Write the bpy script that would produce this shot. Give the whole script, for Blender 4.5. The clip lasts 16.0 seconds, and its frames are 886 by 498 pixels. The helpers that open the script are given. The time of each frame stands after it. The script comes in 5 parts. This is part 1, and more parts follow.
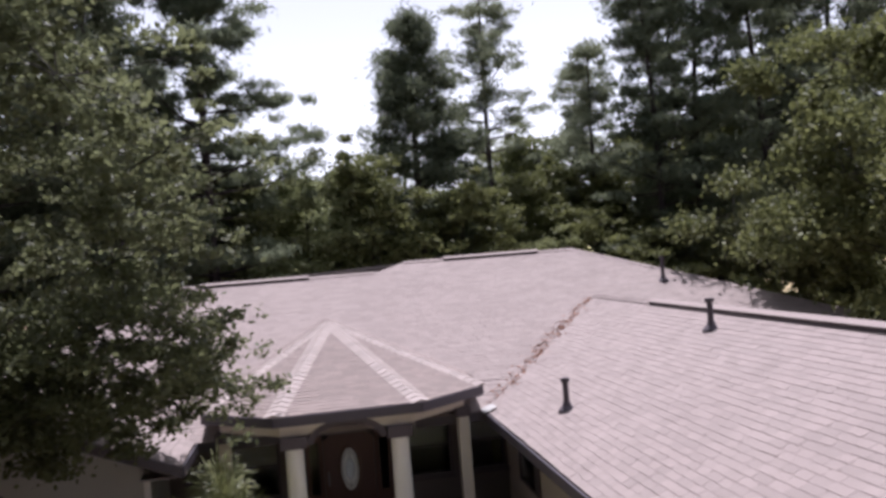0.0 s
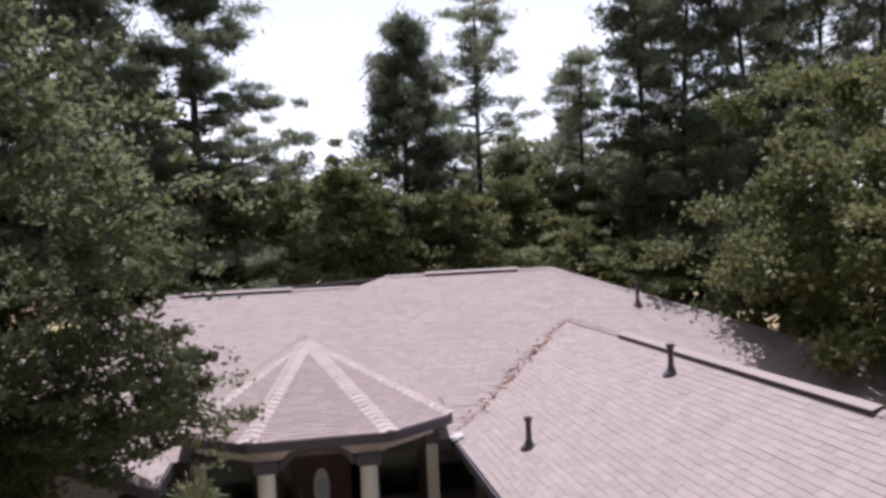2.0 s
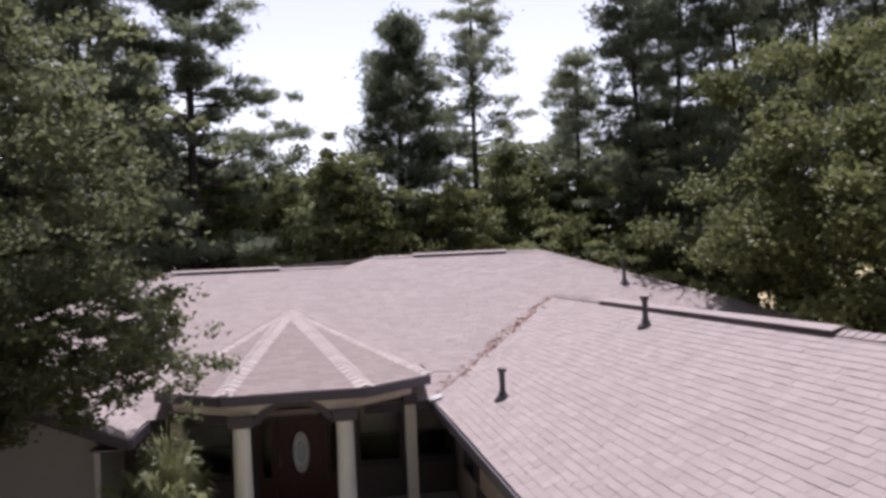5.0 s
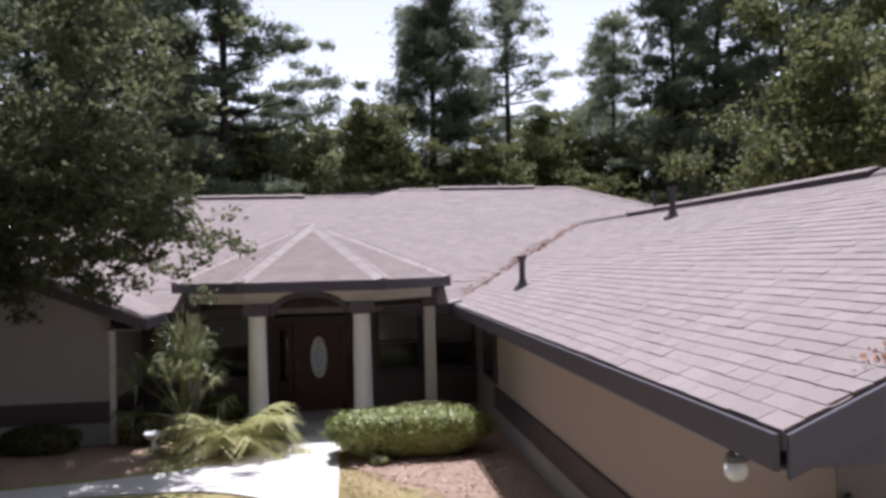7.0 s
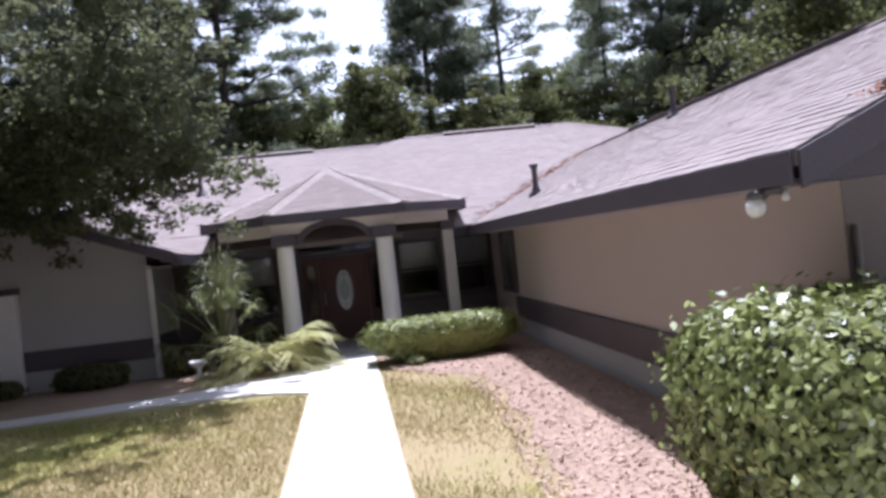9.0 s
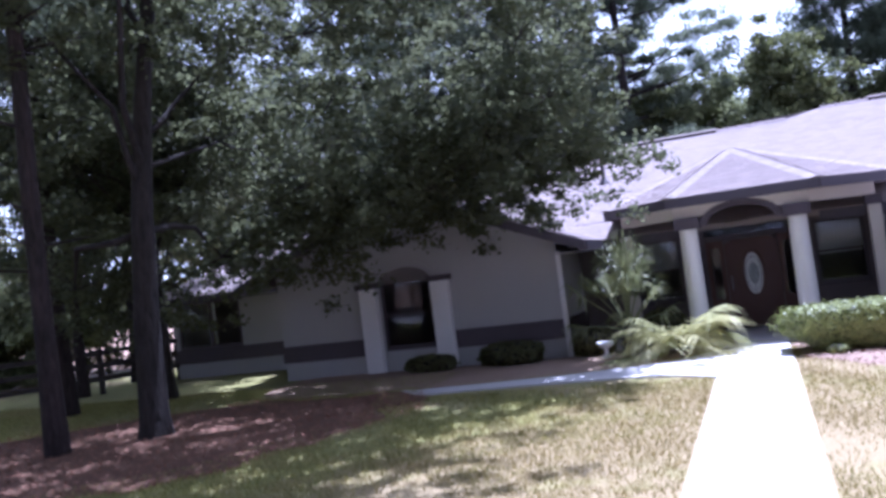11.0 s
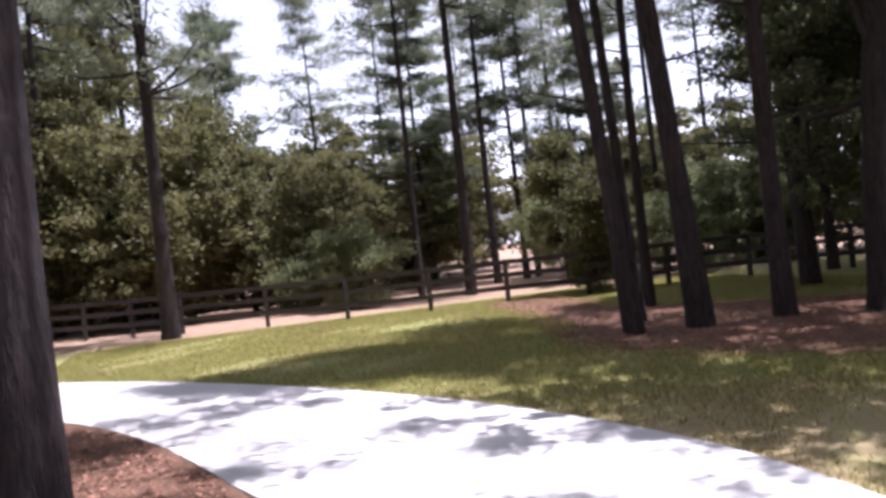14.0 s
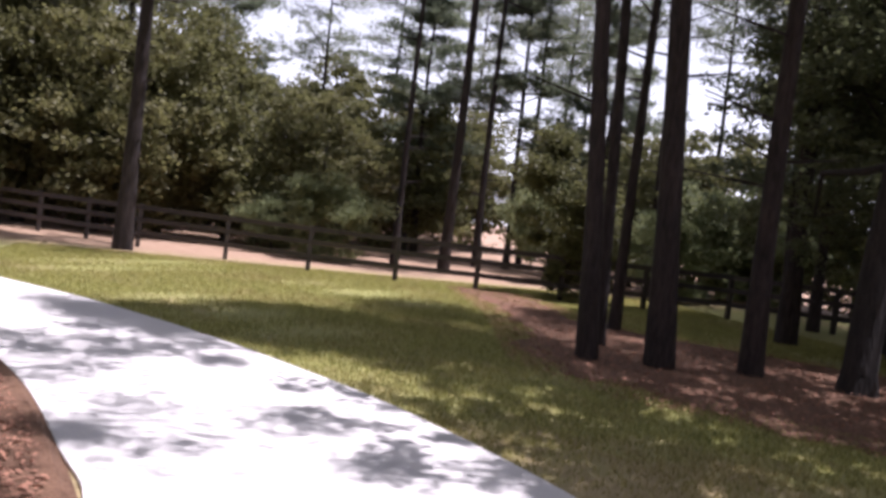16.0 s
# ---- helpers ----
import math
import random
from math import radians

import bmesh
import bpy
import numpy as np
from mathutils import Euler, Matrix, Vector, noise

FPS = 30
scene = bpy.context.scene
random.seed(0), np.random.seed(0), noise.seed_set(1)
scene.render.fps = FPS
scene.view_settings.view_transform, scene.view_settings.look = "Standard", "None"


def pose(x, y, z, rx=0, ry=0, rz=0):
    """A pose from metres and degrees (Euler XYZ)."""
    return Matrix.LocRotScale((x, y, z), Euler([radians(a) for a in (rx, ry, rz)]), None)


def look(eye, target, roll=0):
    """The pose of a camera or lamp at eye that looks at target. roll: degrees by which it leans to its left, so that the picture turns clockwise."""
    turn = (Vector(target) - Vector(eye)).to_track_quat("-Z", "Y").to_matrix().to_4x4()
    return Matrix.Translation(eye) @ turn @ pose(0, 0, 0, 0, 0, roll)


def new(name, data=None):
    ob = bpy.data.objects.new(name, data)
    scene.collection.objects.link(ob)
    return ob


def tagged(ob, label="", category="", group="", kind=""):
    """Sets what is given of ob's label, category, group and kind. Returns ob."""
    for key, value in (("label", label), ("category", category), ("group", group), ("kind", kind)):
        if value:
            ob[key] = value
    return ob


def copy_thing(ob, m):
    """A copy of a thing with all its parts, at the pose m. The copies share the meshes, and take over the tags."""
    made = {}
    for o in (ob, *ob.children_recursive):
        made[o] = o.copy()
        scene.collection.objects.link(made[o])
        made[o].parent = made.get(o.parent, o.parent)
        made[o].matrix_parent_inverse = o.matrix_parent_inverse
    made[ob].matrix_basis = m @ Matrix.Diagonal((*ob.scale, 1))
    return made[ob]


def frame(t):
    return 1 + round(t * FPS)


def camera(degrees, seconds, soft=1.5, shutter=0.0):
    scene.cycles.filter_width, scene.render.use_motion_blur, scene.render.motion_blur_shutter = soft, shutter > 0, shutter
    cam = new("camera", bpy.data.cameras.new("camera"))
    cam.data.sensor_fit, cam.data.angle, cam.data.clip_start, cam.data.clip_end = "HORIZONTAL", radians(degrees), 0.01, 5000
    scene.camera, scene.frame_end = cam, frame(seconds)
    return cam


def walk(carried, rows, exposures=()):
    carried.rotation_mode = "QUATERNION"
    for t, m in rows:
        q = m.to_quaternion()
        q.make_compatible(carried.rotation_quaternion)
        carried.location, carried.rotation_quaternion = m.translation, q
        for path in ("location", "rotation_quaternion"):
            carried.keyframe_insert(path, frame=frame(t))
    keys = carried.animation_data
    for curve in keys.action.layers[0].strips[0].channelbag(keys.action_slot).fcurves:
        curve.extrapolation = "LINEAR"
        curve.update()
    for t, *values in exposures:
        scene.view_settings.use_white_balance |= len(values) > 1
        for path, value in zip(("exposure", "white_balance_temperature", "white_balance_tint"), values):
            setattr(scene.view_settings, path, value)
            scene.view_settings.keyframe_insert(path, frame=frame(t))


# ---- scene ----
# ---------------------------------------------------------------- camera and its walk
cam = camera(57.5, 16.0, soft=3.4)


def view(x, y, z, pitch, roll, yaw):
    """A camera pose: place, tilt up, lean and heading."""
    return pose(x, y, z, 90 + pitch, 0, yaw) @ pose(0, 0, 0, 0, 0, roll)


PATH = [
    (0, view(-4.219, -6.688, 5.932, 0.22, -4.53, -9.62)),
    (0.5, view(-4.172, -6.809, 6.302, 0.13, -5.20, -9.47)),
    (1, view(-4.056, -6.947, 6.662, -0.16, -4.44, -9.49)),
    (1.5, view(-3.984, -7.148, 6.923, -0.71, -3.45, -9.97)),
    (2, view(-3.817, -7.256, 7.028, -1.13, -2.53, -9.90)),
    (2.5, view(-3.744, -7.317, 6.969, -0.64, -4.87, -9.53)),
    (3, view(-3.515, -7.288, 6.855, -0.33, -4.47, -9.50)),
    (3.5, view(-3.364, -7.359, 6.650, 0.07, -2.17, -9.76)),
    (3.7, view(-3.261, -7.288, 6.564, -1.48, -1.76, -9.47)),
    (5.8, view(-3.214, -7.513, 5.051, 1.48, -4.51, -9.02)),
    (6, view(-3.201, -7.403, 4.940, -1.64, -5.55, -8.78)),
    (6.5, view(-3.217, -7.424, 4.265, -5.09, -5.23, -8.74)),
    (7, view(-2.947, -7.081, 3.401, 0.79, -1.42, -6.83)),
    (7.5, view(-3.213, -7.307, 2.963, 2.60, -2.45, -8.82)),
    (8, view(-3.344, -7.369, 2.534, 0.56, -3.61, -9.79)),
    (8.2, view(-3.517, -7.557, 2.370, -1.53, -5.30, -9.96)),
    (10.3, view(-3.395, -7.899, 2.007, 2.70, -7.35, 3.94)),
    (10.5, view(-3.404, -7.961, 2.053, 2.82, -9.81, 8.53)),
    (11, view(-3.445, -7.950, 2.007, 2.16, -7.31, 21.19)),
    (11.5, view(-3.371, -7.875, 1.850, 2.43, -4.10, 37.32)),
    (12, view(-3.311, -7.824, 1.862, 3.11, -1.78, 52.68)),
    (12.5, view(-3.117, -7.812, 1.711, 4.00, -1.91, 68.62)),
    (13, view(-2.854, -7.816, 1.665, 3.97, 0.32, 72.44)),
    (13.5, view(-2.697, -7.781, 1.623, 4.18, -4.32, 73.16)),
    (14, view(-2.739, -7.565, 1.754, 0.04, -6.21, 73.27)),
    (14.5, view(-2.816, -7.127, 1.780, -0.33, 1.21, 72.65)),
    (15, view(-2.940, -6.782, 1.809, 0.74, 8.66, 73.19)),
    (15.5, view(-3.216, -6.651, 1.844, 0.45, 8.94, 73.14)),
    (16, view(-3.628, -6.771, 1.888, -2.11, 6.66, 72.71)),
]
EXPOSURE = [(0.0, 0.52, 5800, 23), (3.5, 0.5, 5800, 23), (6.0, 0.42, 5900, 23), (6.5, 0.36, 5950, 22), (7.0, 0.51, 5650, 20), (8.0, 0.81, 5550, 21), (10.5, 1.05, 4750, 24),
            (11.0, 1.27, 4650, 32), (11.5, 1.70, 4600, 35), (12.0, 2.35, 4550, 38), (12.5, 1.95, 4950, 37), (13.0, 1.55, 5300, 32), (14.0, 0.95, 5600, 28), (15.0, 0.75, 5800, 27), (16.0, 0.7, 5800, 27)]
walk(cam, PATH, EXPOSURE)

# ---------------------------------------------------------------- sky and sun
SUN_WAY = Vector((0.07, 0.24, 1.0)).normalized()
world = bpy.data.worlds.new("sky")
scene.world = world
world.use_nodes = True
wn = world.node_tree.nodes
sky = wn.new("ShaderNodeTexSky")
sky.sky_type = "NISHITA"
sky.sun_disc = False
sky.sun_elevation = math.asin(SUN_WAY.z)
sky.sun_rotation = math.atan2(SUN_WAY.x, SUN_WAY.y)
sky.dust_density = 0.25
sky.air_density = 1.6
wn["Background"].inputs["Strength"].default_value = 0.095
grey = wn.new("ShaderNodeRGBToBW")
haze = wn.new("ShaderNodeMix")
haze.data_type = "RGBA"
haze.inputs["Factor"].default_value = 0.85
wl = world.node_tree.links
wl.new(sky.outputs["Color"], grey.inputs[0])
wl.new(sky.outputs["Color"], haze.inputs[6])
lift = wn.new("ShaderNodeMath")
lift.operation = "MULTIPLY"
lift.inputs[1].default_value = 1.6
wl.new(grey.outputs[0], lift.inputs[0])
wl.new(lift.outputs[0], haze.inputs[7])
wl.new(haze.outputs[2], wn["Background"].inputs["Color"])

sun_data = bpy.data.lights.new("sun", "SUN")
sun_data.energy = 5.0
sun_data.angle = radians(0.5)
sun_data.color = (1.0, 0.95, 0.88)
sun = new("sun", sun_data)
sun.matrix_world = look(SUN_WAY * 60, (0, 0, 0))


# ---------------------------------------------------------------- materials
def nodes_of(name):
    m = bpy.data.materials.new(name)
    m.use_nodes = True
    t = m.node_tree
    return m, t, t.nodes["Principled BSDF"], t.nodes["Material Output"]


def noise_node(t, scale, detail=4.0, rough=0.6, where=None):
    n = t.nodes.new("ShaderNodeTexNoise")
    n.inputs["Scale"].default_value = scale
    n.inputs["Detail"].default_value = detail
    n.inputs["Roughness"].default_value = rough
    if where is not None:
        t.links.new(where, n.inputs["Vector"])
    return n.outputs["Fac"]


def ramp_node(t, fac, stops):
    r = t.nodes.new("ShaderNodeValToRGB")
    e = r.color_ramp.elements
    while len(e) < len(stops):
        e.new(0.5)
    for el, (p, c) in zip(e, stops):
        el.position, el.color = p, (*c, 1)
    t.links.new(fac, r.inputs["Fac"])
    return r.outputs["Color"]


def blend(t, fac, a, b, mode="MIX"):
    n = t.nodes.new("ShaderNodeMix")
    n.data_type, n.blend_type = "RGBA", mode
    for sock, v in ((n.inputs["Factor"], fac), (n.inputs[6], a), (n.inputs[7], b)):
        if isinstance(v, bpy.types.NodeSocket):
            t.links.new(v, sock)
        else:
            sock.default_value = v if isinstance(v, (int, float)) else (*v, 1)
    return n.outputs[2]


def world_place(t):
    return t.nodes.new("ShaderNodeNewGeometry").outputs["Position"]


def bumped(t, bsdf, height, strength, distance):
    b = t.nodes.new("ShaderNodeBump")
    b.inputs["Strength"].default_value = strength
    b.inputs["Distance"].default_value = distance
    t.links.new(height, b.inputs["Height"])
    t.links.new(b.outputs["Normal"], bsdf.inputs["Normal"])


def surface(name, low, high, coarse=1.5, fine=40.0, rough=0.8, bump=0.3, depth=0.01, spread=0.0, metal=0.0):
    """A surface of two tones, mottled at two scales, with fine relief; spread varies it from piece to piece."""
    m, t, bsdf, _ = nodes_of(name)
    w = world_place(t)
    big, small = noise_node(t, coarse, 5, 0.65, w), noise_node(t, fine, 4, 0.6, w)
    c = blend(t, big, low, high)
    c = blend(t, 0.5, c, ramp_node(t, small, [(0.3, low), (0.7, high)]))
    if spread:
        g = t.nodes.new("ShaderNodeNewGeometry").outputs["Random Per Island"]
        o = t.nodes.new("ShaderNodeObjectInfo").outputs["Random"]
        s = t.nodes.new("ShaderNodeMath")
        s.operation = "ADD"
        t.links.new(g, s.inputs[0]), t.links.new(o, s.inputs[1])
        f = t.nodes.new("ShaderNodeMath")
        f.operation = "FRACT"
        t.links.new(s.outputs[0], f.inputs[0])
        k = 1 - spread
        c = blend(t, 1.0, c, ramp_node(t, f.outputs[0], [(0.0, (k, k, k)), (1.0, (1 + spread, 1 + spread * 0.9, 1 + spread * 0.9))]), "MULTIPLY")
    t.links.new(c, bsdf.inputs["Base Color"])
    bsdf.inputs["Roughness"].default_value = rough
    bsdf.inputs["Metallic"].default_value = metal
    bumped(t, bsdf, small, bump, depth)
    return m


def bark_material(name, low, high):
    """Bark: long upright furrows between plates, broken by cross cracks."""
    m, t, bsdf, _ = nodes_of(name)
    stretch = t.nodes.new("ShaderNodeVectorMath")
    stretch.operation = "MULTIPLY"
    t.links.new(world_place(t), stretch.inputs[0])
    stretch.inputs[1].default_value = (1.0, 1.0, 0.22)
    plates, grain, drift = noise_node(t, 16, 4, 0.65, stretch.outputs[0]), noise_node(t, 60, 4, 0.65, stretch.outputs[0]), noise_node(t, 1.2, 3, 0.6, world_place(t))
    c = blend(t, ramp_node(t, plates, [(0.38, (0, 0, 0)), (0.62, (1, 1, 1))]), low, high)
    c = blend(t, 0.35, c, blend(t, grain, low, high))
    c = blend(t, 1.0, c, ramp_node(t, drift, [(0.3, (0.75, 0.75, 0.75)), (0.7, (1.25, 1.2, 1.2))]), "MULTIPLY")
    t.links.new(c, bsdf.inputs["Base Color"])
    bsdf.inputs["Roughness"].default_value = 0.95
    bumped(t, bsdf, plates, 1.0, 0.06)
    return m


def leafage(name, dark, light, through_light, gloss=0.6, part_through=0.35, patch=0.35):
    """Leaves: every leaf its own tone, drifts of tone over the crown, light that comes through."""
    m, t, bsdf, out = nodes_of(name)
    g = t.nodes.new("ShaderNodeNewGeometry").outputs["Random Per Island"]
    o = t.nodes.new("ShaderNodeObjectInfo").outputs["Random"]
    drift = noise_node(t, patch, 3, 0.6, world_place(t))
    c = blend(t, g, dark, light)
    c = blend(t, ramp_node(t, drift, [(0.35, (0, 0, 0)), (0.7, (1, 1, 1))]), c, light)
    c = blend(t, 1.0, c, ramp_node(t, o, [(0, (0.8, 0.85, 0.8)), (1, (1.2, 1.15, 1.1))]), "MULTIPLY")
    t.links.new(c, bsdf.inputs["Base Color"])
    bsdf.inputs["Roughness"].default_value = gloss
    bsdf.inputs["Specular IOR Level"].default_value = 0.5 if gloss < 0.5 else 0.22
    tr = t.nodes.new("ShaderNodeBsdfTranslucent")
    t.links.new(blend(t, 0.5, c, through_light), tr.inputs["Color"])
    mx = t.nodes.new("ShaderNodeMixShader")
    mx.inputs["Fac"].default_value = part_through
    t.links.new(bsdf.outputs[0], mx.inputs[1]), t.links.new(tr.outputs[0], mx.inputs[2])
    t.links.new(mx.outputs[0], out.inputs["Surface"])
    return m


SHINGLE = surface("shingle", (0.205, 0.168, 0.156), (0.325, 0.272, 0.254), 0.8, 60, 0.95, 0.6, 0.004, 0.08)
PORTICO_SHINGLE = surface("portico_shingle", (0.160, 0.128, 0.116), (0.275, 0.224, 0.205), 0.8, 60, 0.95, 0.6, 0.004, 0.10)
ROOF_DECK = surface("roof_deck", (0.20, 0.165, 0.153), (0.30, 0.25, 0.235), 1.0, 60, 0.95, 0.5, 0.004)
HIP_CAP = surface("hip_cap", (0.27, 0.23, 0.212), (0.375, 0.32, 0.297), 1.5, 60, 0.95, 0.5, 0.004, 0.1)
STUCCO = surface("stucco", (0.40, 0.335, 0.295), (0.465, 0.395, 0.35), 0.7, 90, 0.9, 0.4, 0.004)
WHITE_STUCCO = surface("white_stucco", (0.35, 0.335, 0.32), (0.43, 0.415, 0.40), 0.8, 90, 0.9, 0.4, 0.004)
PLUM_TRIM = surface("plum_trim", (0.055, 0.042, 0.050), (0.085, 0.066, 0.076), 2.0, 50, 0.6, 0.15, 0.002)
GREY_TRIM = surface("grey_trim", (0.058, 0.049, 0.062), (0.090, 0.077, 0.094), 2.0, 50, 0.6, 0.15, 0.002)
SOFFIT = surface("soffit", (0.30, 0.27, 0.27), (0.38, 0.34, 0.34), 1.0, 40, 0.8, 0.1, 0.002)
COLUMN = surface("column_paint", (0.68, 0.65, 0.63), (0.78, 0.75, 0.73), 1.0, 60, 0.75, 0.2, 0.002)
CREAM = surface("cream_paint", (0.56, 0.50, 0.42), (0.66, 0.60, 0.52), 1.0, 60, 0.8, 0.2, 0.002)
DOOR_WOOD = surface("door_wood", (0.055, 0.019, 0.015), (0.085, 0.030, 0.022), 3.0, 30, 0.55, 0.15, 0.002)
VENT_METAL = surface("vent_metal", (0.045, 0.035, 0.04), (0.08, 0.065, 0.07), 3.0, 40, 0.6, 0.1, 0.002)
PIPE_PAINT = surface("pipe_paint", (0.05, 0.04, 0.05), (0.085, 0.07, 0.08), 4.0, 60, 0.6, 0.1, 0.002)
LAMP_METAL = surface("lamp_metal", (0.10, 0.09, 0.09), (0.16, 0.15, 0.15), 6.0, 60, 0.45, 0.1, 0.001, metal=0.6)
CONCRETE = surface("concrete", (0.50, 0.47, 0.45), (0.64, 0.61, 0.58), 0.5, 30, 0.9, 0.35, 0.005)
# Darker copy of the concrete, with the porch shade in its colour.
SHADED_CONCRETE = surface("shaded_concrete", (0.34, 0.31, 0.30), (0.44, 0.41, 0.39), 0.8, 30, 0.85, 0.3, 0.004)
STRAW = surface("pine_straw", (0.066, 0.031, 0.017), (0.235, 0.128, 0.072), 1.1, 34, 0.95, 0.9, 0.03)
MULCH = surface("bark_mulch", (0.22, 0.142, 0.095), (0.46, 0.335, 0.245), 1.5, 22, 0.95, 0.9, 0.03)
CHIP = surface("mulch_chip", (0.27, 0.17, 0.125), (0.54, 0.40, 0.32), 3.0, 30, 0.95, 0.4, 0.004, 0.3)
DRY_LEAF = surface("dry_leaf", (0.20, 0.09, 0.055), (0.42, 0.22, 0.14), 3.0, 30, 0.9, 0.3, 0.003, 0.35)
FENCE_WOOD = surface("fence_wood", (0.028, 0.022, 0.020), (0.06, 0.047, 0.042), 2.0, 30, 0.75, 0.3, 0.004, 0.2)
BARK = bark_material("pine_bark", (0.011, 0.008, 0.008), (0.050, 0.036, 0.033))
OAK_BARK = bark_material("oak_bark", (0.011, 0.009, 0.008), (0.046, 0.037, 0.033))
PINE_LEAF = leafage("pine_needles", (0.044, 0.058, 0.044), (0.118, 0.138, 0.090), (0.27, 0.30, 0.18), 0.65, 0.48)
# Paler needles: distance haze is mixed into the leaf colour.
HAZY_PINE = leafage("hazy_pine_needles", (0.075, 0.094, 0.070), (0.155, 0.178, 0.118), (0.32, 0.35, 0.22), 0.6, 0.55)
OAK_LEAF = leafage("oak_leaves", (0.034, 0.046, 0.019), (0.125, 0.134, 0.055), (0.32, 0.34, 0.13), 0.52, 0.34)
DARK_LEAF = leafage("dark_oak_leaves", (0.018, 0.023, 0.014), (0.090, 0.099, 0.052), (0.38, 0.41, 0.20), 0.5, 0.42)
# Bush leaves given a deeper dark tone for the shade they stand in.
SHADED_LEAF = leafage("shaded_bush_leaves", (0.024, 0.026, 0.014), (0.140, 0.134, 0.060), (0.34, 0.34, 0.13), 0.55, 0.38)
LIGHT_LEAF = leafage("light_leaves", (0.085, 0.105, 0.05), (0.18, 0.20, 0.10), (0.36, 0.38, 0.18), 0.6, 0.5)
HEDGE_LEAF = leafage("hedge_leaves", (0.055, 0.075, 0.022), (0.38, 0.40, 0.13), (0.40, 0.44, 0.12), 0.45, 0.12, 5.0)
BUSH_LEAF = leafage("bush_leaves", (0.020, 0.036, 0.013), (0.30, 0.325, 0.11), (0.30, 0.36, 0.09), 0.38, 0.14, 7.0)
PALM_LEAF = leafage("palm_fronds", (0.25, 0.25, 0.10), (0.56, 0.54, 0.28), (0.55, 0.55, 0.25), 0.5, 0.35, 1.5)
GREEN_PALM = leafage("green_palm_fronds", (0.085, 0.105, 0.045), (0.34, 0.35, 0.19), (0.34, 0.38, 0.14), 0.42, 0.3, 1.5)
HEDGE_CORE = surface("twigs", (0.015, 0.014, 0.010), (0.04, 0.035, 0.025), 5.0, 40, 0.95, 0.6, 0.02)


def glass_material(name, tint, rough):
    m, t, bsdf, _ = nodes_of(name)
    bsdf.inputs["Base Color"].default_value = (*tint, 1)
    bsdf.inputs["Roughness"].default_value = rough
    bsdf.inputs["Transmission Weight"].default_value = 1.0
    bsdf.inputs["IOR"].default_value = 1.25
    return m


WINDOW_GLASS = glass_material("window_glass", (0.75, 0.8, 0.82), 0.02)
FROSTED = surface("leaded_glass", (0.38, 0.38, 0.36), (0.66, 0.66, 0.63), 14, 60, 0.2, 0.3, 0.003)
BLIND = surface("window_blind", (0.42, 0.38, 0.36), (0.50, 0.46, 0.44), 1.0, 40, 0.8, 0.1, 0.002)
# Entry wall colour carries the shade under the portico.
SHADED_ENTRY = surface("shaded_entry_stucco", (0.10, 0.08, 0.08), (0.16, 0.13, 0.13), 0.8, 60, 0.85, 0.3, 0.003)
# Gable end and arch panel: shade of the north side painted as grey-brown.
SHADED_GABLE = surface("shaded_gable_stucco", (0.16, 0.138, 0.128), (0.21, 0.185, 0.172), 0.7, 90, 0.9, 0.4, 0.004)
# Dark sheets set behind the panes, coloured to stand for unlit rooms.
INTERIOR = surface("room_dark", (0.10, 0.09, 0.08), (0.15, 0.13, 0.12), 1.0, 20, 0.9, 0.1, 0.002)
LAMP_GLASS = surface("lamp_globe", (0.75, 0.74, 0.72), (0.85, 0.84, 0.82), 4.0, 30, 0.25, 0.02, 0.001)
WHITE_POT = surface("white_ceramic", (0.72, 0.71, 0.70), (0.82, 0.81, 0.80), 6.0, 40, 0.4, 0.1, 0.002)


def slanted(t, sep):
    """East-west place that slips with the lawn's dry edge, which runs aslant."""
    q = t.nodes.new("ShaderNodeMath")
    q.operation = "MULTIPLY_ADD"
    t.links.new(sep.outputs["Y"], q.inputs[0])
    q.inputs[1].default_value = -0.6
    t.links.new(sep.outputs["X"], q.inputs[2])
    return q.outputs[0]


def ground_material():
    """Lawn: dry yellow in the open, greener to the west, worn to straw and sand in patches."""
    m, t, bsdf, _ = nodes_of("lawn")
    w = world_place(t)
    patch, mid, fine = noise_node(t, 0.35, 4, 0.6, w), noise_node(t, 2.2, 4, 0.6, w), noise_node(t, 38, 3, 0.7, w)
    green = blend(t, fine, (0.15, 0.155, 0.040), (0.40, 0.375, 0.13))
    dry = blend(t, fine, (0.22, 0.165, 0.075), (0.44, 0.345, 0.185))
    sep = t.nodes.new("ShaderNodeSeparateXYZ")
    t.links.new(w, sep.inputs[0])
    slant = slanted(t, sep)
    west = t.nodes.new("ShaderNodeMapRange")
    west.inputs["From Min"].default_value, west.inputs["From Max"].default_value = -9.4, -6.3
    t.links.new(slant, west.inputs["Value"])
    mix = t.nodes.new("ShaderNodeMath")
    mix.operation = "MULTIPLY_ADD"
    t.links.new(west.outputs[0], mix.inputs[0])
    mix.inputs[1].default_value = 0.19
    t.links.new(blend(t, 0.45, patch, mid), mix.inputs[2])
    c = blend(t, ramp_node(t, mix.outputs[0], [(0.50, (0, 0, 0)), (0.66, (1, 1, 1))]), green, dry)
    far = t.nodes.new("ShaderNodeMapRange")
    far.inputs["From Min"].default_value, far.inputs["From Max"].default_value = -25.5, -29.0
    t.links.new(sep.outputs["X"], far.inputs["Value"])
    sand = blend(t, mid, (0.22, 0.11, 0.07), (0.50, 0.36, 0.24))
    c = blend(t, far.outputs[0], c, sand)
    t.links.new(c, bsdf.inputs["Base Color"])
    bsdf.inputs["Roughness"].default_value = 0.95
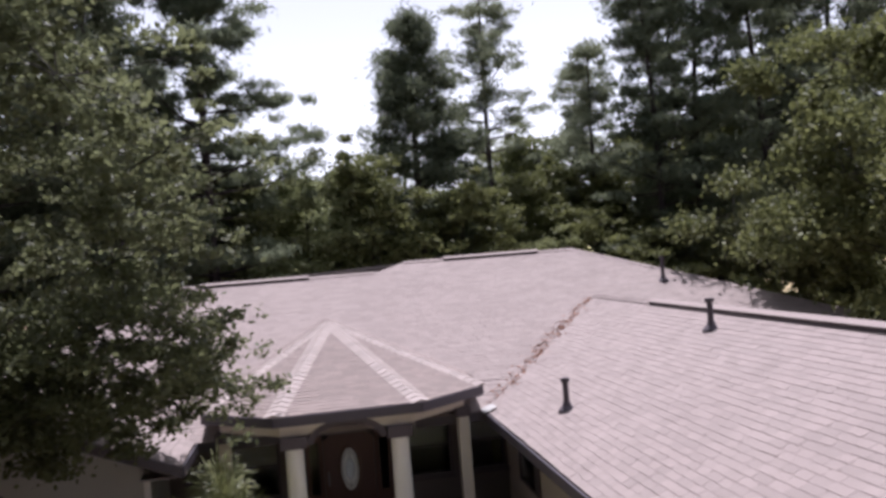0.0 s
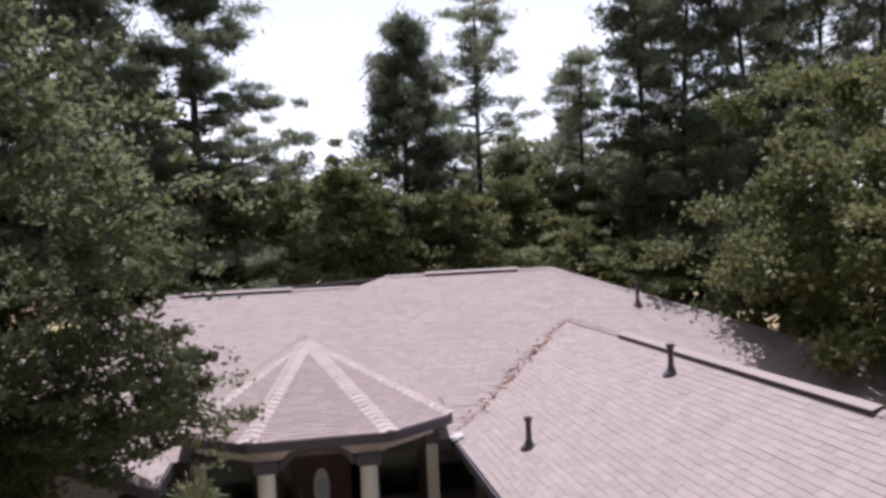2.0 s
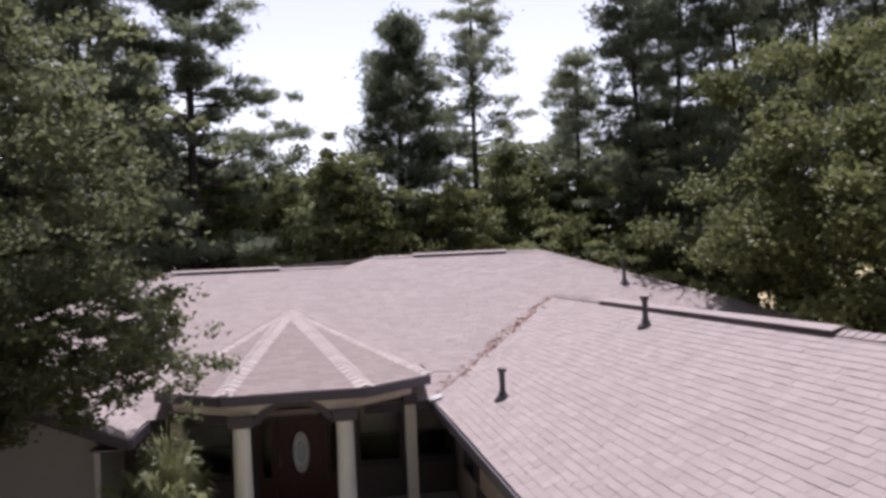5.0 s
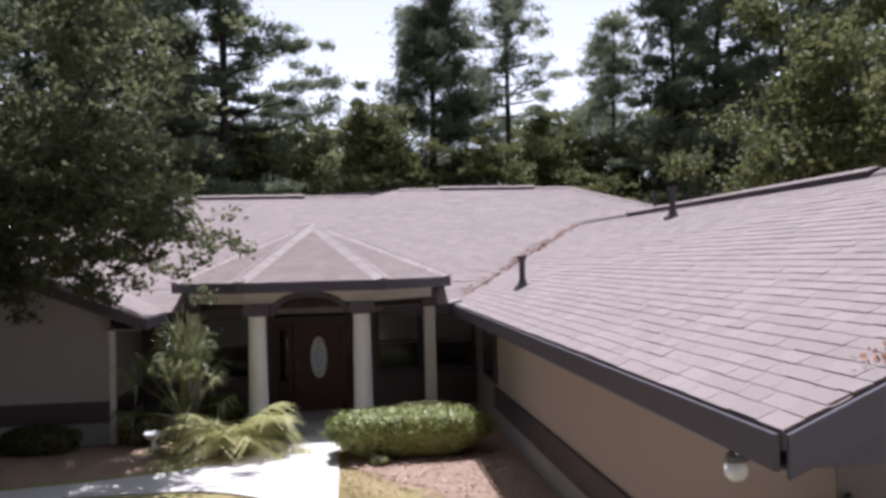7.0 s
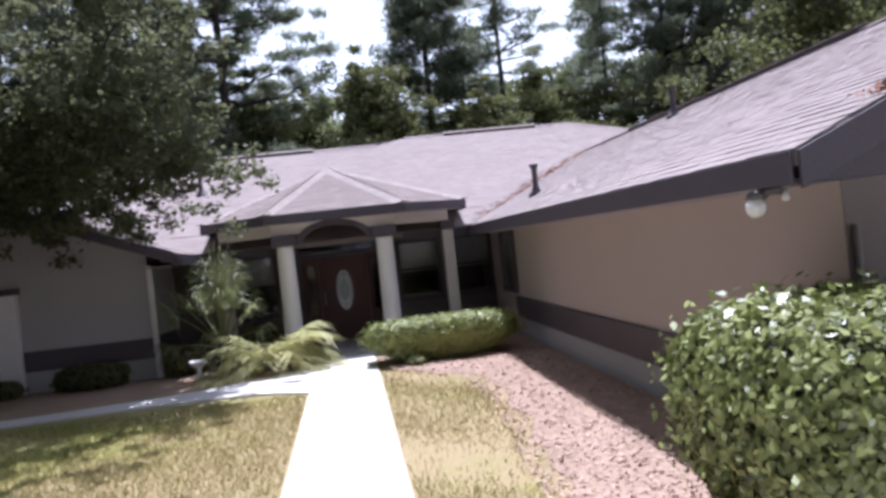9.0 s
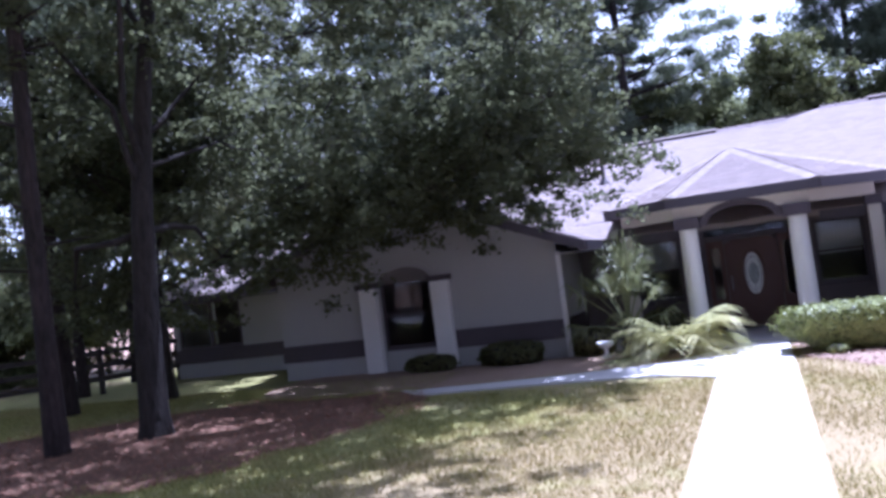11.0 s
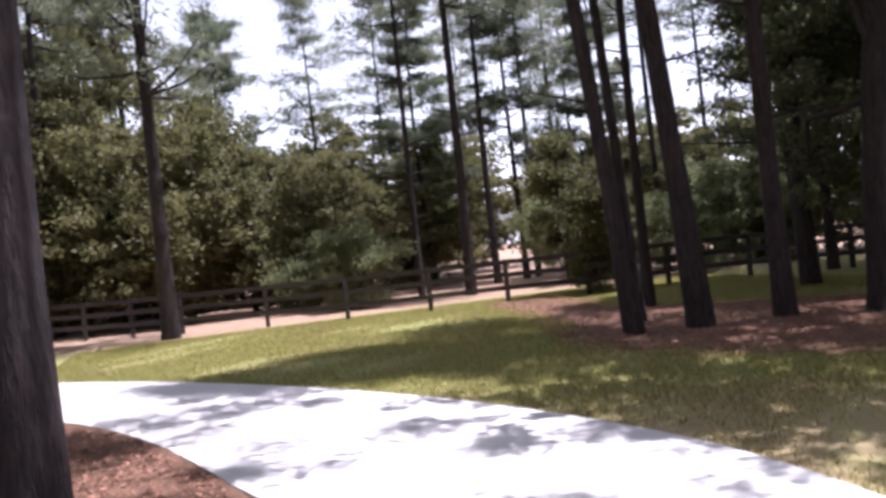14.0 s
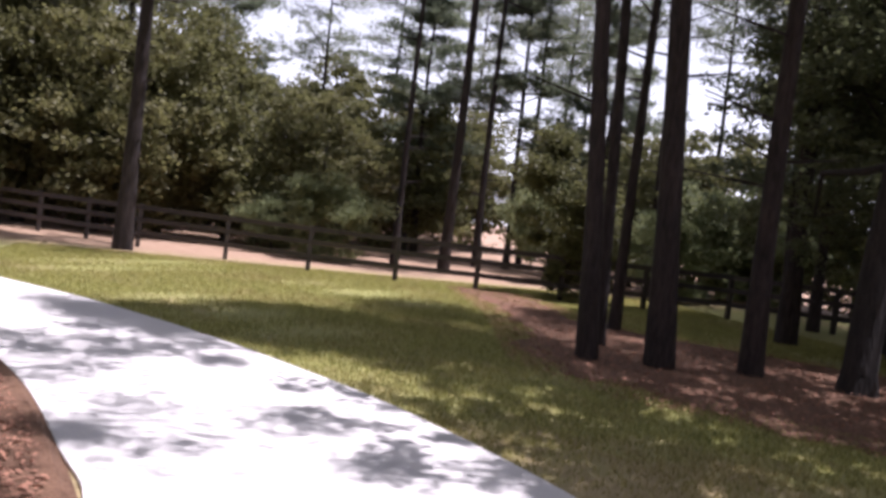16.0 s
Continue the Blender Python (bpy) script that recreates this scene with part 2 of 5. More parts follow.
    bumped(t, bsdf, fine, 0.8, 0.03)
    return m


LAWN = ground_material()


def grass_material():
    """Blades: green and yellow-green to the west, straw-dry with green drifts on the open front lawn."""
    m, t, bsdf, out = nodes_of("grass_blades")
    w = world_place(t)
    g = t.nodes.new("ShaderNodeNewGeometry").outputs["Random Per Island"]
    green, straw = blend(t, g, (0.16, 0.18, 0.045), (0.55, 0.50, 0.18)), blend(t, g, (0.22, 0.19, 0.065), (0.52, 0.42, 0.20))
    sep = t.nodes.new("ShaderNodeSeparateXYZ")
    t.links.new(w, sep.inputs[0])
    east = t.nodes.new("ShaderNodeMapRange")
    east.inputs["From Min"].default_value, east.inputs["From Max"].default_value = -9.4, -6.3
    east.inputs["To Min"].default_value, east.inputs["To Max"].default_value = 0.0, 0.16
    t.links.new(slanted(t, sep), east.inputs["Value"])
    add = t.nodes.new("ShaderNodeMath")
    add.operation = "ADD"
    t.links.new(east.outputs[0], add.inputs[0])
    t.links.new(blend(t, 0.4, noise_node(t, 0.5, 4, 0.6, w), noise_node(t, 2.4, 3, 0.6, w)), add.inputs[1])
    c = blend(t, ramp_node(t, add.outputs[0], [(0.48, (0, 0, 0)), (0.68, (1, 1, 1))]), green, straw)
    t.links.new(c, bsdf.inputs["Base Color"])
    bsdf.inputs["Roughness"].default_value = 0.6
    bsdf.inputs["Specular IOR Level"].default_value = 0.2
    tr = t.nodes.new("ShaderNodeBsdfTranslucent")
    t.links.new(c, tr.inputs["Color"])
    mx = t.nodes.new("ShaderNodeMixShader")
    mx.inputs["Fac"].default_value = 0.45
    t.links.new(bsdf.outputs[0], mx.inputs[1]), t.links.new(tr.outputs[0], mx.inputs[2])
    t.links.new(mx.outputs[0], out.inputs["Surface"])
    return m


GRASS = grass_material()


# ---------------------------------------------------------------- mesh helpers
def mesh_object(name, verts, faces, material, parent=None, smooth=False, label=""):
    me = bpy.data.meshes.new(name)
    me.from_pydata([tuple(v) for v in verts], [], [tuple(f) for f in faces])
    me.materials.append(material)
    if smooth:
        me.polygons.foreach_set("use_smooth", [True] * len(me.polygons))
    ob = new(name, me)
    ob.parent = parent
    if label:
        tagged(ob, label)
    return ob


def part(name, bm, material, parent=None, label="", smooth=False, bevel=0.0):
    if bevel:
        bmesh.ops.bevel(bm, geom=list(bm.edges), offset=bevel, segments=2, affect="EDGES", profile=0.6)
    bmesh.ops.recalc_face_normals(bm, faces=list(bm.faces))
    me = bpy.data.meshes.new(name)
    bm.to_mesh(me)
    bm.free()
    me.materials.append(material)
    if smooth:
        me.polygons.foreach_set("use_smooth", [True] * len(me.polygons))
    ob = new(name, me)
    ob.parent = parent
    if label:
        tagged(ob, label)
    return ob


def empty(name, place=(0, 0, 0)):
    ob = new(name)
    ob.empty_display_size = 0.3
    ob.location = place
    return ob


def box(bm, x0, x1, y0, y1, z0, z1):
    vs = [bm.verts.new((x, y, z)) for x in (x0, x1) for y in (y0, y1) for z in (z0, z1)]
    for f in ((0, 1, 3, 2), (4, 6, 7, 5), (0, 4, 5, 1), (2, 3, 7, 6), (0, 2, 6, 4), (1, 5, 7, 3)):
        bm.faces.new([vs[i] for i in f])
    return bm


def boxes(*sides):
    bm = bmesh.new()
    for s in sides:
        box(bm, *s)
    return bm


def prism(points, way):
    """A solid from a flat outline, drawn out along way."""
    bm = bmesh.new()
    a = [bm.verts.new(p) for p in points]
    b = [bm.verts.new(Vector(p) + Vector(way)) for p in points]
    bm.faces.new(a), bm.faces.new(b[::-1])
    for i in range(len(a)):
        j = (i + 1) % len(a)
        bm.faces.new((a[i], b[i], b[j], a[j]))
    return bm


def lathe(profile, sides=16, centre=(0, 0, 0)):
    """A turned solid from (radius, height) pairs."""
    bm = bmesh.new()
    rings = []
    for r, z in profile:
        rings.append([bm.verts.new((centre[0] + r * math.cos(2 * math.pi * k / sides), centre[1] + r * math.sin(2 * math.pi * k / sides), centre[2] + z)) for k in range(sides)])
    for a, b in zip(rings, rings[1:]):
        for k in range(sides):
            bm.faces.new((a[k], a[(k + 1) % sides], b[(k + 1) % sides], b[k]))
    bm.faces.new(rings[0][::-1]), bm.faces.new(rings[-1])
    return bm


def tube_arrays(points, radii, sides, verts, faces):
    """Adds a tapered tube along points to vertex and face lists."""
    pts = [Vector(p) for p in points]
    base = len(verts)
    for i, p in enumerate(pts):
        d = (pts[min(i + 1, len(pts) - 1)] - pts[max(i - 1, 0)]).normalized()
        u = d.cross(Vector((0.31, 0.87, 0.2))).normalized()
        v = d.cross(u)
        for k in range(sides):
            a = 2 * math.pi * k / sides
            verts.append(p + (u * math.cos(a) + v * math.sin(a)) * radii[i])
    for i in range(len(pts) - 1):
        for k in range(sides):
            a, b = base + i * sides + k, base + i * sides + (k + 1) % sides
            faces.append((a, b, b + sides, a + sides))
    faces.append([base + (len(pts) - 1) * sides + k for k in range(sides)])


# ---------------------------------------------------------------- ground, drive, walk, beds
def flat_outline(name, outline, z0, z1, material, label, category):
    bm = prism([(x, y, z0) for x, y in outline], (0, 0, z1 - z0))
    return tagged(part(name, bm, material), label, category, kind="structure")


def smooth_line(points, steps=6):
    """A rounded line through points (Catmull-Rom)."""
    out = []
    p = [points[0], *points, points[-1]]
    for i in range(1, len(p) - 2):
        for s in range(steps):
            u = s / steps
            out.append(tuple(0.5 * (2 * p[i][k] + (p[i + 1][k] - p[i - 1][k]) * u + (2 * p[i - 1][k] - 5 * p[i][k] + 4 * p[i + 1][k] - p[i + 2][k]) * u * u
                                    + (3 * p[i][k] - p[i - 1][k] - 3 * p[i + 1][k] + p[i + 2][k]) * u ** 3) for k in (0, 1)))
    out.append(tuple(points[-1]))
    return out


def build_ground():
    n, verts, faces = 60, [], []
    axis = [math.copysign(abs(s) ** 2.6, s) * 1500 for s in np.linspace(-1, 1, n)]
    for y in axis:
        for x in axis:
            verts.append((x - 6, y, 0.03 * noise.noise((x * 0.15, y * 0.15, 0)) if abs(x) > 30 or abs(y) > 30 else 0.0))
    for j in range(n - 1):
        for i in range(n - 1):
            faces.append((j * n + i, j * n + i + 1, (j + 1) * n + i + 1, (j + 1) * n + i))
    tagged(mesh_object("ground", verts, faces, LAWN), "patchy dry and green lawn with sandy soil", "ground", kind="structure")


DRIVE_FAR = [(-60, -40), (-30, -20.5), (-19.4, -10.2), (-15.7, -7.2), (-12.4, -5.3), (-10.2, -4.4), (-8.0, -3.88), (-5.6, -3.95), (-3, -4.3), (3, -4.6), (14, -4.6)]
DRIVE_NEAR = [(14, -11.5), (3, -10.5), (-2, -8.4), (-5.5, -7.4), (-8.3, -7.2), (-9.6, -7.5), (-11.8, -8.2), (-14.2, -9.4), (-16.2, -11.2), (-19.0, -15.0), (-29, -26), (-58, -45)]
build_ground()
drive = smooth_line(DRIVE_FAR) + smooth_line(DRIVE_NEAR)
flat_outline("driveway", drive, -0.02, 0.03, CONCRETE, "pale sunlit concrete driveway with a curved edge", "driveway")


def build_walk():
    """The straight walk of poured slabs, and the branch that bends off west beside the bed."""
    walk_root = tagged(empty("front_walk"), "bright poured concrete walk leading to the porch", "walkway", kind="structure")
    y = -4.2
    while y < 5.3:
        part("slab", boxes((-4.28, -3.15, y, min(y + 1.562, 5.425), -0.03, 0.035)), CONCRETE, walk_root)
        y += 1.57
    part("slab", boxes((-4.28, -3.15, 5.43, 8.89, -0.03, 0.035)), CONCRETE, walk_root)
    low = smooth_line([(-4.285, 4.9), (-5.0, 5.35), (-5.9, 5.5), (-8.0, 5.45), (-10.0, 5.2)])
    high = smooth_line([(-10.0, 5.9), (-8.1, 6.1), (-6.0, 6.65), (-4.9, 7.4), (-4.285, 8.4)])
    bm = prism([(x, y, -0.03) for x, y in low + high], (0, 0, 0.063))
    part("slab", bm, CONCRETE, walk_root)


build_walk()
flat_outline("porch_slab", [(-6.2, 8.9), (-0.9, 8.9), (-0.05, 10.2), (-0.05, 11.53), (-7.05, 11.53), (-7.05, 10.2)], -0.02, 0.06, SHADED_CONCRETE, "concrete porch floor slab, greyed for the shade on it", "porch floor")


def bed(name, outline, height, material, label, category, ragged=0.02):
    """A bed with a soft crown: its middle stands a little higher than its edge."""
    line = smooth_line(outline + [outline[0]], 12)[:-1]
    n = len(line)
    area = sum(line[k][0] * line[(k + 1) % n][1] - line[(k + 1) % n][0] * line[k][1] for k in range(n))
    sign = 1 if area > 0 else -1
    verts, faces = [], []
    for inset, z in ((0.0, -0.01), (0.02, 0.012), (0.12, height)):
        for k in range(n):
            (x0, y0), (x, y), (x1, y1) = line[k - 1], line[k], line[(k + 1) % n]
            dx, dy = x1 - x0, y1 - y0
            ln = math.hypot(dx, dy) or 1
            wob = ragged * noise.noise((x * 1.1, y * 1.1, 3))
            verts.append((x - sign * dy / ln * (inset + wob), y + sign * dx / ln * (inset + wob), z))
    for r in range(2):
        for k in range(n):
            faces.append((r * n + k, r * n + (k + 1) % n, (r + 1) * n + (k + 1) % n, (r + 1) * n + k))
    faces.append([2 * n + k for k in range(n)])
    return tagged(mesh_object(name, verts, faces, material), label, category, kind="structure")


bed("mulch_bed_east", [(-3.0, 6.5), (-2.2, 5.4), (-1.65, 4.4), (-1.65, 1.8), (-1.85, -0.7), (-2.1, -3.6), (-0.02, -3.6), (-0.02, 3), (-0.02, 9.4), (-1.5, 9.2), (-2.95, 9.0)], 0.03, MULCH,
    "reddish bark mulch bed along the house wall", "mulch bed", 0.3)
bed("mulch_bed_palm", [(-4.5, 8.6), (-5.2, 7.5), (-6.2, 6.9), (-8.2, 6.4), (-10.5, 6.1), (-13.5, 6.5), (-13.9, 9.15), (-10.5, 9.15), (-7.15, 9.15), (-6.6, 8.9), (-5.2, 8.85)], 0.03, MULCH,
    "brown mulch bed round the palm", "mulch bed")
bed("pine_straw_bed", [(-25.2, 0.6), (-20, -0.2), (-17.0, -0.9), (-14.2, -1.8), (-12.3, -1.2), (-10.2, 0.3), (-9.2, 3.6), (-9.8, 5.6), (-13.6, 5.6), (-16.6, 3.6), (-19.0, 1.7), (-24.0, 1.9)], 0.035, STRAW,
    "rust-brown pine straw under the trees", "pine straw", 0.6)
bed("pine_straw_island", [(-8.3, -7.17), (-9.6, -7.47), (-11.8, -8.17), (-14.15, -9.4), (-15.9, -11.2), (-17.5, -14.5), (-9, -16), (-2, -13), (-3.0, -9.0), (-5.5, -7.45)], 0.10, STRAW,
    "pine straw mound inside the driveway curve", "pine straw")


# ---------------------------------------------------------------- house
EAVE, RW, RM = 2.45, 0.4334, 0.384
house = tagged(empty("house", (-3, 11.55, 0)), "single-storey stucco house with pale shingle roofs and plum trim", "house")
HOUSE_SHIFT = Matrix.Translation((3, -12, 0))


def house_part(name, bm, material, label="", bevel=0.0, parent=None, smooth=False):
    ob = part(name, bm, material, parent or house, label, smooth, bevel)
    if parent is None:
        ob.data.transform(HOUSE_SHIFT)
    return ob


def plane_z(kind, x, y):
    if kind == "wing_west":
        return EAVE + RW * (x + 0.66)
    if kind == "wing_east":
        return EAVE + RW * (8.2 - x)
    if kind == "main":
        return EAVE + RM * (y - 10.87)
    if kind == "main_back":
        return EAVE + RM * (27.79 - y)
    return 0


def roof_slab(name, outline, thick, label=""):
    """One roof plane with its deck thickness; outline: corners on the shingle surface."""
    bm = prism([(x, y, z - 0.012) for x, y, z in outline], (0, 0, -thick))
    return house_part(name, bm, ROOF_DECK, label)


SPARE_TABS = []


def shingle_tabs(outline, exposure=0.145, tab=0.29, lift=0.0):
    """Rows of overlapping tabs on a convex roof plane. Returns a list of four-corner tabs with their normal, lowest course first."""
    pts = [Vector(p) for p in outline]
    nrm = (pts[1] - pts[0]).cross(pts[2] - pts[0]).normalized()
    if nrm.z < 0:
        nrm = -nrm
    along = Vector((0, 0, 1)).cross(nrm).normalized()
    up = nrm.cross(along).normalized()
    o = min(pts, key=lambda p: p.z)
    flat = [((p - o).dot(along), (p - o).dot(up)) for p in pts]
    top = max(v for _, v in flat)

    def span(v):
        hit = []
        for (u0, v0), (u1, v1) in zip(flat, flat[1:] + flat[:1]):
            if (v0 - v) * (v1 - v) <= 0 and abs(v1 - v0) > 1e-6:
                hit.append(u0 + (u1 - u0) * (v - v0) / (v1 - v0))
        return (min(hit), max(hit)) if len(hit) >= 2 else None

    tabs, rows, rng = [], int(top / exposure), random.Random(int(abs(o.x) * 100) + int(abs(o.y) * 10))
    for r in range(rows + 1):
        v0, v1 = r * exposure, min((r + 1) * exposure + 0.02, top - 0.003)
        lo, hi = span(v0 + 1e-3), span(v1 - 1e-3)
        if not lo or not hi:
            continue
        u = min(lo[0], hi[0]) - (tab * 0.5 if r % 2 else 0) - rng.random() * 0.1
        end = max(lo[1], hi[1])
        while u < end:
            wide = tab * rng.uniform(0.8, 1.2)
            a0, a1 = max(u + 0.002, lo[0]), min(u + wide - 0.002, lo[1])
            b0, b1 = max(u + 0.002, hi[0]), min(u + wide - 0.002, hi[1])
            if a1 - a0 > 0.02 or b1 - b0 > 0.02:
                a1, b1 = max(a1, a0 + 0.001), max(b1, b0 + 0.001)
                drop = rng.uniform(-0.006, 0.004) + 0.006 * math.sin(u * 1.1 + r * 0.37)
                butt = rng.choice((0.005, 0.007, 0.009)) + rng.random() * 0.003
                q = [o + along * a + up * (v + (drop if k < 2 else 0)) + nrm * (h + lift) for k, (a, v, h) in enumerate(((a0, v0, butt), (a1, v0, butt), (b1, v1, 0.001), (b0, v1, 0.001)))]
                tabs.append((q, nrm))
            u += wide
    return tabs


def tab_solid(q, nrm, verts, faces):
    b = len(verts)
    verts.extend(q)
    verts.extend((q[0] - nrm * 0.02, q[1] - nrm * 0.02))
    faces.extend(((b, b + 1, b + 2, b + 3), (b + 4, b + 5, b + 1, b), (b + 4, b, b + 3), (b + 5, b + 2, b + 1)))


def cover(roof, outline, near=None, exposure=0.145, tab=0.29, material=None):
    """Lays the shingles of a plane: those inside the stretch near become parts one by one later, the rest is one part."""
    verts, faces = [], []
    for q, nrm in shingle_tabs(outline, exposure, tab):
        c = sum((p for p in q), Vector()) / 4
        if near and near[0] < c.x < near[1] and near[2] < c.y < near[3]:
            SPARE_TABS.append((roof, q, nrm))
        else:
            tab_solid(q, nrm, verts, faces)
    ob = mesh_object("shingle_field", [HOUSE_SHIFT @ v for v in verts], faces, material or SHINGLE, roof)
    tagged(ob, "weathered pinkish grey asphalt shingles", kind="stuff")
    return ob


def build_roofs():
    w_top = EAVE + RW * 4.43
    wing_w = [(-0.66, -2.565, EAVE), (3.77, -2.565, w_top), (3.77, 15.87, w_top), (-0.66, 10.87, EAVE)]
    wing_e = [(3.77, -2.565, w_top), (8.2, -2.565, EAVE), (8.2, 10.87, EAVE), (3.77, 15.87, w_top)]
    top = plane_z("main", 0, 19.33)
    low = plane_z("main", 0, 18.71)
    pieces = [
        ("wing_roof", wing_w, (-2, 2.3, -3, 0.2)),
        ("wing_roof", wing_e, None),
        ("main_roof", [(-0.66, 10.87, EAVE), (3.77, 15.87, w_top), (3.77, 19.33, top), (-1.2, 19.33, top), (-1.2, 10.87, EAVE)], None),
        ("main_roof", [(3.77, 15.87, w_top), (8.2, 10.87, EAVE), (12.86, 10.87, EAVE), (4.4, 19.33, top), (3.77, 19.33, top)], None),
        ("main_roof", [(-6.3, 10.87, EAVE), (-1.2, 10.87, EAVE), (-1.2, 19.33, top), (-2.16, 18.71, low), (-6.3, 18.71, low)], None),
        ("main_roof", [(-15.8, 10.87, EAVE), (-6.3, 10.87, EAVE), (-6.3, 18.71, low), (-7.96, 18.71, low)], None),
        ("main_roof", [(12.86, 10.87, EAVE), (12.86, 27.79, EAVE), (4.4, 19.33, top)], None),
        ("main_roof", [(-1.2, 19.33, top), (4.4, 19.33, top), (12.86, 27.79, EAVE), (-15.8, 27.79, EAVE), (-7.96, 19.3, low)], None),
        ("main_roof", [(-15.8, 10.87, EAVE), (-7.96, 18.71, low), (-7.96, 19.3, low), (-15.8, 27.79, EAVE)], None),
    ]
    g_top = 4.2
    pieces += [
        ("gable_roof", [(-6.75, 9.0, EAVE), (-6.75, 10.87, EAVE), (-11.05, 15.43, g_top), (-11.05, 9.0, g_top)], None),
        ("gable_roof", [(-15.35, 9.0, EAVE), (-11.05, 9.0, g_top), (-11.05, 15.43, g_top), (-15.35, 10.87, EAVE)], None),
    ]
    for name, outline, near in pieces:
        slab = roof_slab(name, outline, 0.10)
        if name != "main_roof" or outline[0][1] < 18:
            cover(slab, outline, near)
    return w_top, top, low


W_TOP, M_TOP, L_TOP = build_roofs()


def cap_run(name, a, b, width, material, drop):
    """A line of folded cap shingles along a hip, from a up to b."""
    a, b = Vector(a), Vector(b)
    d = (b - a).normalized()
    side = d.cross(Vector((0, 0, 1))).normalized()
    n = max(2, int((b - a).length / 0.2))
    for i in range(n):
        p, q = a + (b - a) * (i / n), a + (b - a) * min(1, (i + 1.15) / n)
        verts = []
        for r, h in ((p, 0.035), (q, 0.018)):
            verts += [r + side * width + Vector((0, 0, h - drop)), r + Vector((0, 0, h + 0.012)), r - side * width + Vector((0, 0, h - drop))]
        mesh_object(name, [HOUSE_SHIFT @ v for v in verts], [(0, 1, 4, 3), (1, 2, 5, 4), (0, 2, 1)], material, house)


cap_run("hip_cap_shingle", (12.86, 10.87, EAVE), (4.4, 19.33, M_TOP), 0.14, SHINGLE, 0.04)
cap_run("ridge_cap_shingle", (-1.2, 19.33, M_TOP), (4.4, 19.33, M_TOP), 0.14, SHINGLE, 0.05)
cap_run("ridge_cap_shingle", (-7.96, 18.71, L_TOP), (-2.16, 18.71, L_TOP), 0.14, SHINGLE, 0.05)
cap_run("ridge_cap_shingle", (3.77, -2.565, W_TOP), (3.77, 15.8, W_TOP), 0.14, SHINGLE, 0.06)
cap_run("ridge_cap_shingle", (-11.05, 9.0, 4.2), (-11.05, 15.3, 4.2), 0.14, SHINGLE, 0.05)


def ridge_vent(a, b):
    """A low dark box vent that runs along a ridge."""
    a, b = Vector(a), Vector(b)
    d = (b - a).normalized()
    s = d.cross(Vector((0, 0, 1))).normalized()
    prof = [(-0.14, -0.04), (-0.15, 0.035), (0.0, 0.085), (0.15, 0.035), (0.14, -0.04)]
    bm = prism([a + s * u + Vector((0, 0, h)) for u, h in prof], b - a)
    vent = house_part("ridge_vent", bm, VENT_METAL, "dark metal ridge vent under a shingle cap")
    top = [(-0.175, 0.036), (0.0, 0.094), (0.175, 0.036), (0.175, 0.050), (0.0, 0.108), (-0.175, 0.050)]
    bm = prism([a - d * 0.02 + s * u + Vector((0, 0, h)) for u, h in top], b - a + d * 0.04)
    house_part("shingle_cap", bm, SHINGLE, "", 0.0, vent).data.transform(HOUSE_SHIFT)


ridge_vent((3.77, 2.85, W_TOP - 0.02), (3.77, 11.7, W_TOP - 0.02))
ridge_vent((0.1, 19.33, M_TOP - 0.02), (3.2, 19.33, M_TOP - 0.02))
ridge_vent((-7.4, 18.71, L_TOP - 0.02), (-4.2, 18.71, L_TOP - 0.02))


def vent_pipe(x, y, z, height):
    """A plumbing stack with a collar and flashing."""
    pipe = house_part("vent_pipe", lathe([(0.055, -0.1), (0.055, height - 0.07), (0.085, height - 0.06), (0.085, height), (0.045, height), (0.045, height - 0.05)], 14, (x, y, z)), PIPE_PAINT, "dark plumbing vent pipe")
    ob = part("flashing", lathe([(0.17, -0.06), (0.16, 0.0), (0.085, 0.08), (0.06, 0.16)], 14, (x, y, z)), PIPE_PAINT, pipe)
    ob.data.transform(HOUSE_SHIFT)


vent_pipe(0.29, 8.1, plane_z("wing_west", 0.29, 0), 0.58)
vent_pipe(3.14, 7.87, plane_z("wing_west", 3.14, 0), 0.58)
vent_pipe(6.18, 16.4, plane_z("main", 0, 16.4), 0.72)
vent_pipe(-7.2, 15.2, plane_z("main", 0, 15.2), 0.6)


# fascias, soffits and walls
def fascia(a, b, depth=0.20, thick=0.03):
    a, b = Vector(a), Vector(b)
    out = (b - a).cross(Vector((0, 0, 1))).normalized() * thick
    bm = prism([a, b, b - Vector((0, 0, depth)), a - Vector((0, 0, depth))], out)
    house_part("fascia", bm, GREY_TRIM, "purple-grey painted fascia board", 0.004)


fascia((-0.69, 10.80, EAVE - 0.015), (-0.69, -2.575, EAVE - 0.015))
fascia((-0.66, -2.585, EAVE - 0.015), (3.77, -2.585, W_TOP - 0.015), 0.24)
fascia((3.77, -2.585, W_TOP - 0.015), (8.2, -2.585, EAVE - 0.015), 0.24)
fascia((-6.73, 8.98, EAVE - 0.015), (-11.05, 8.98, 4.18), 0.20, -0.03)
fascia((-11.05, 8.98, 4.18), (-15.35, 8.98, EAVE - 0.015), 0.20, -0.03)
fascia((-6.72, 10.85, EAVE - 0.015), (-6.72, 9.0, EAVE - 0.015), 0.20, -0.03)
fascia((-15.38, 9.0, EAVE - 0.015), (-15.38, 10.85, EAVE - 0.015), 0.2, -0.03)
house_part("soffit", boxes((-0.655, 0.0, -1.995, 10.9, 2.235, 2.255)), SOFFIT)
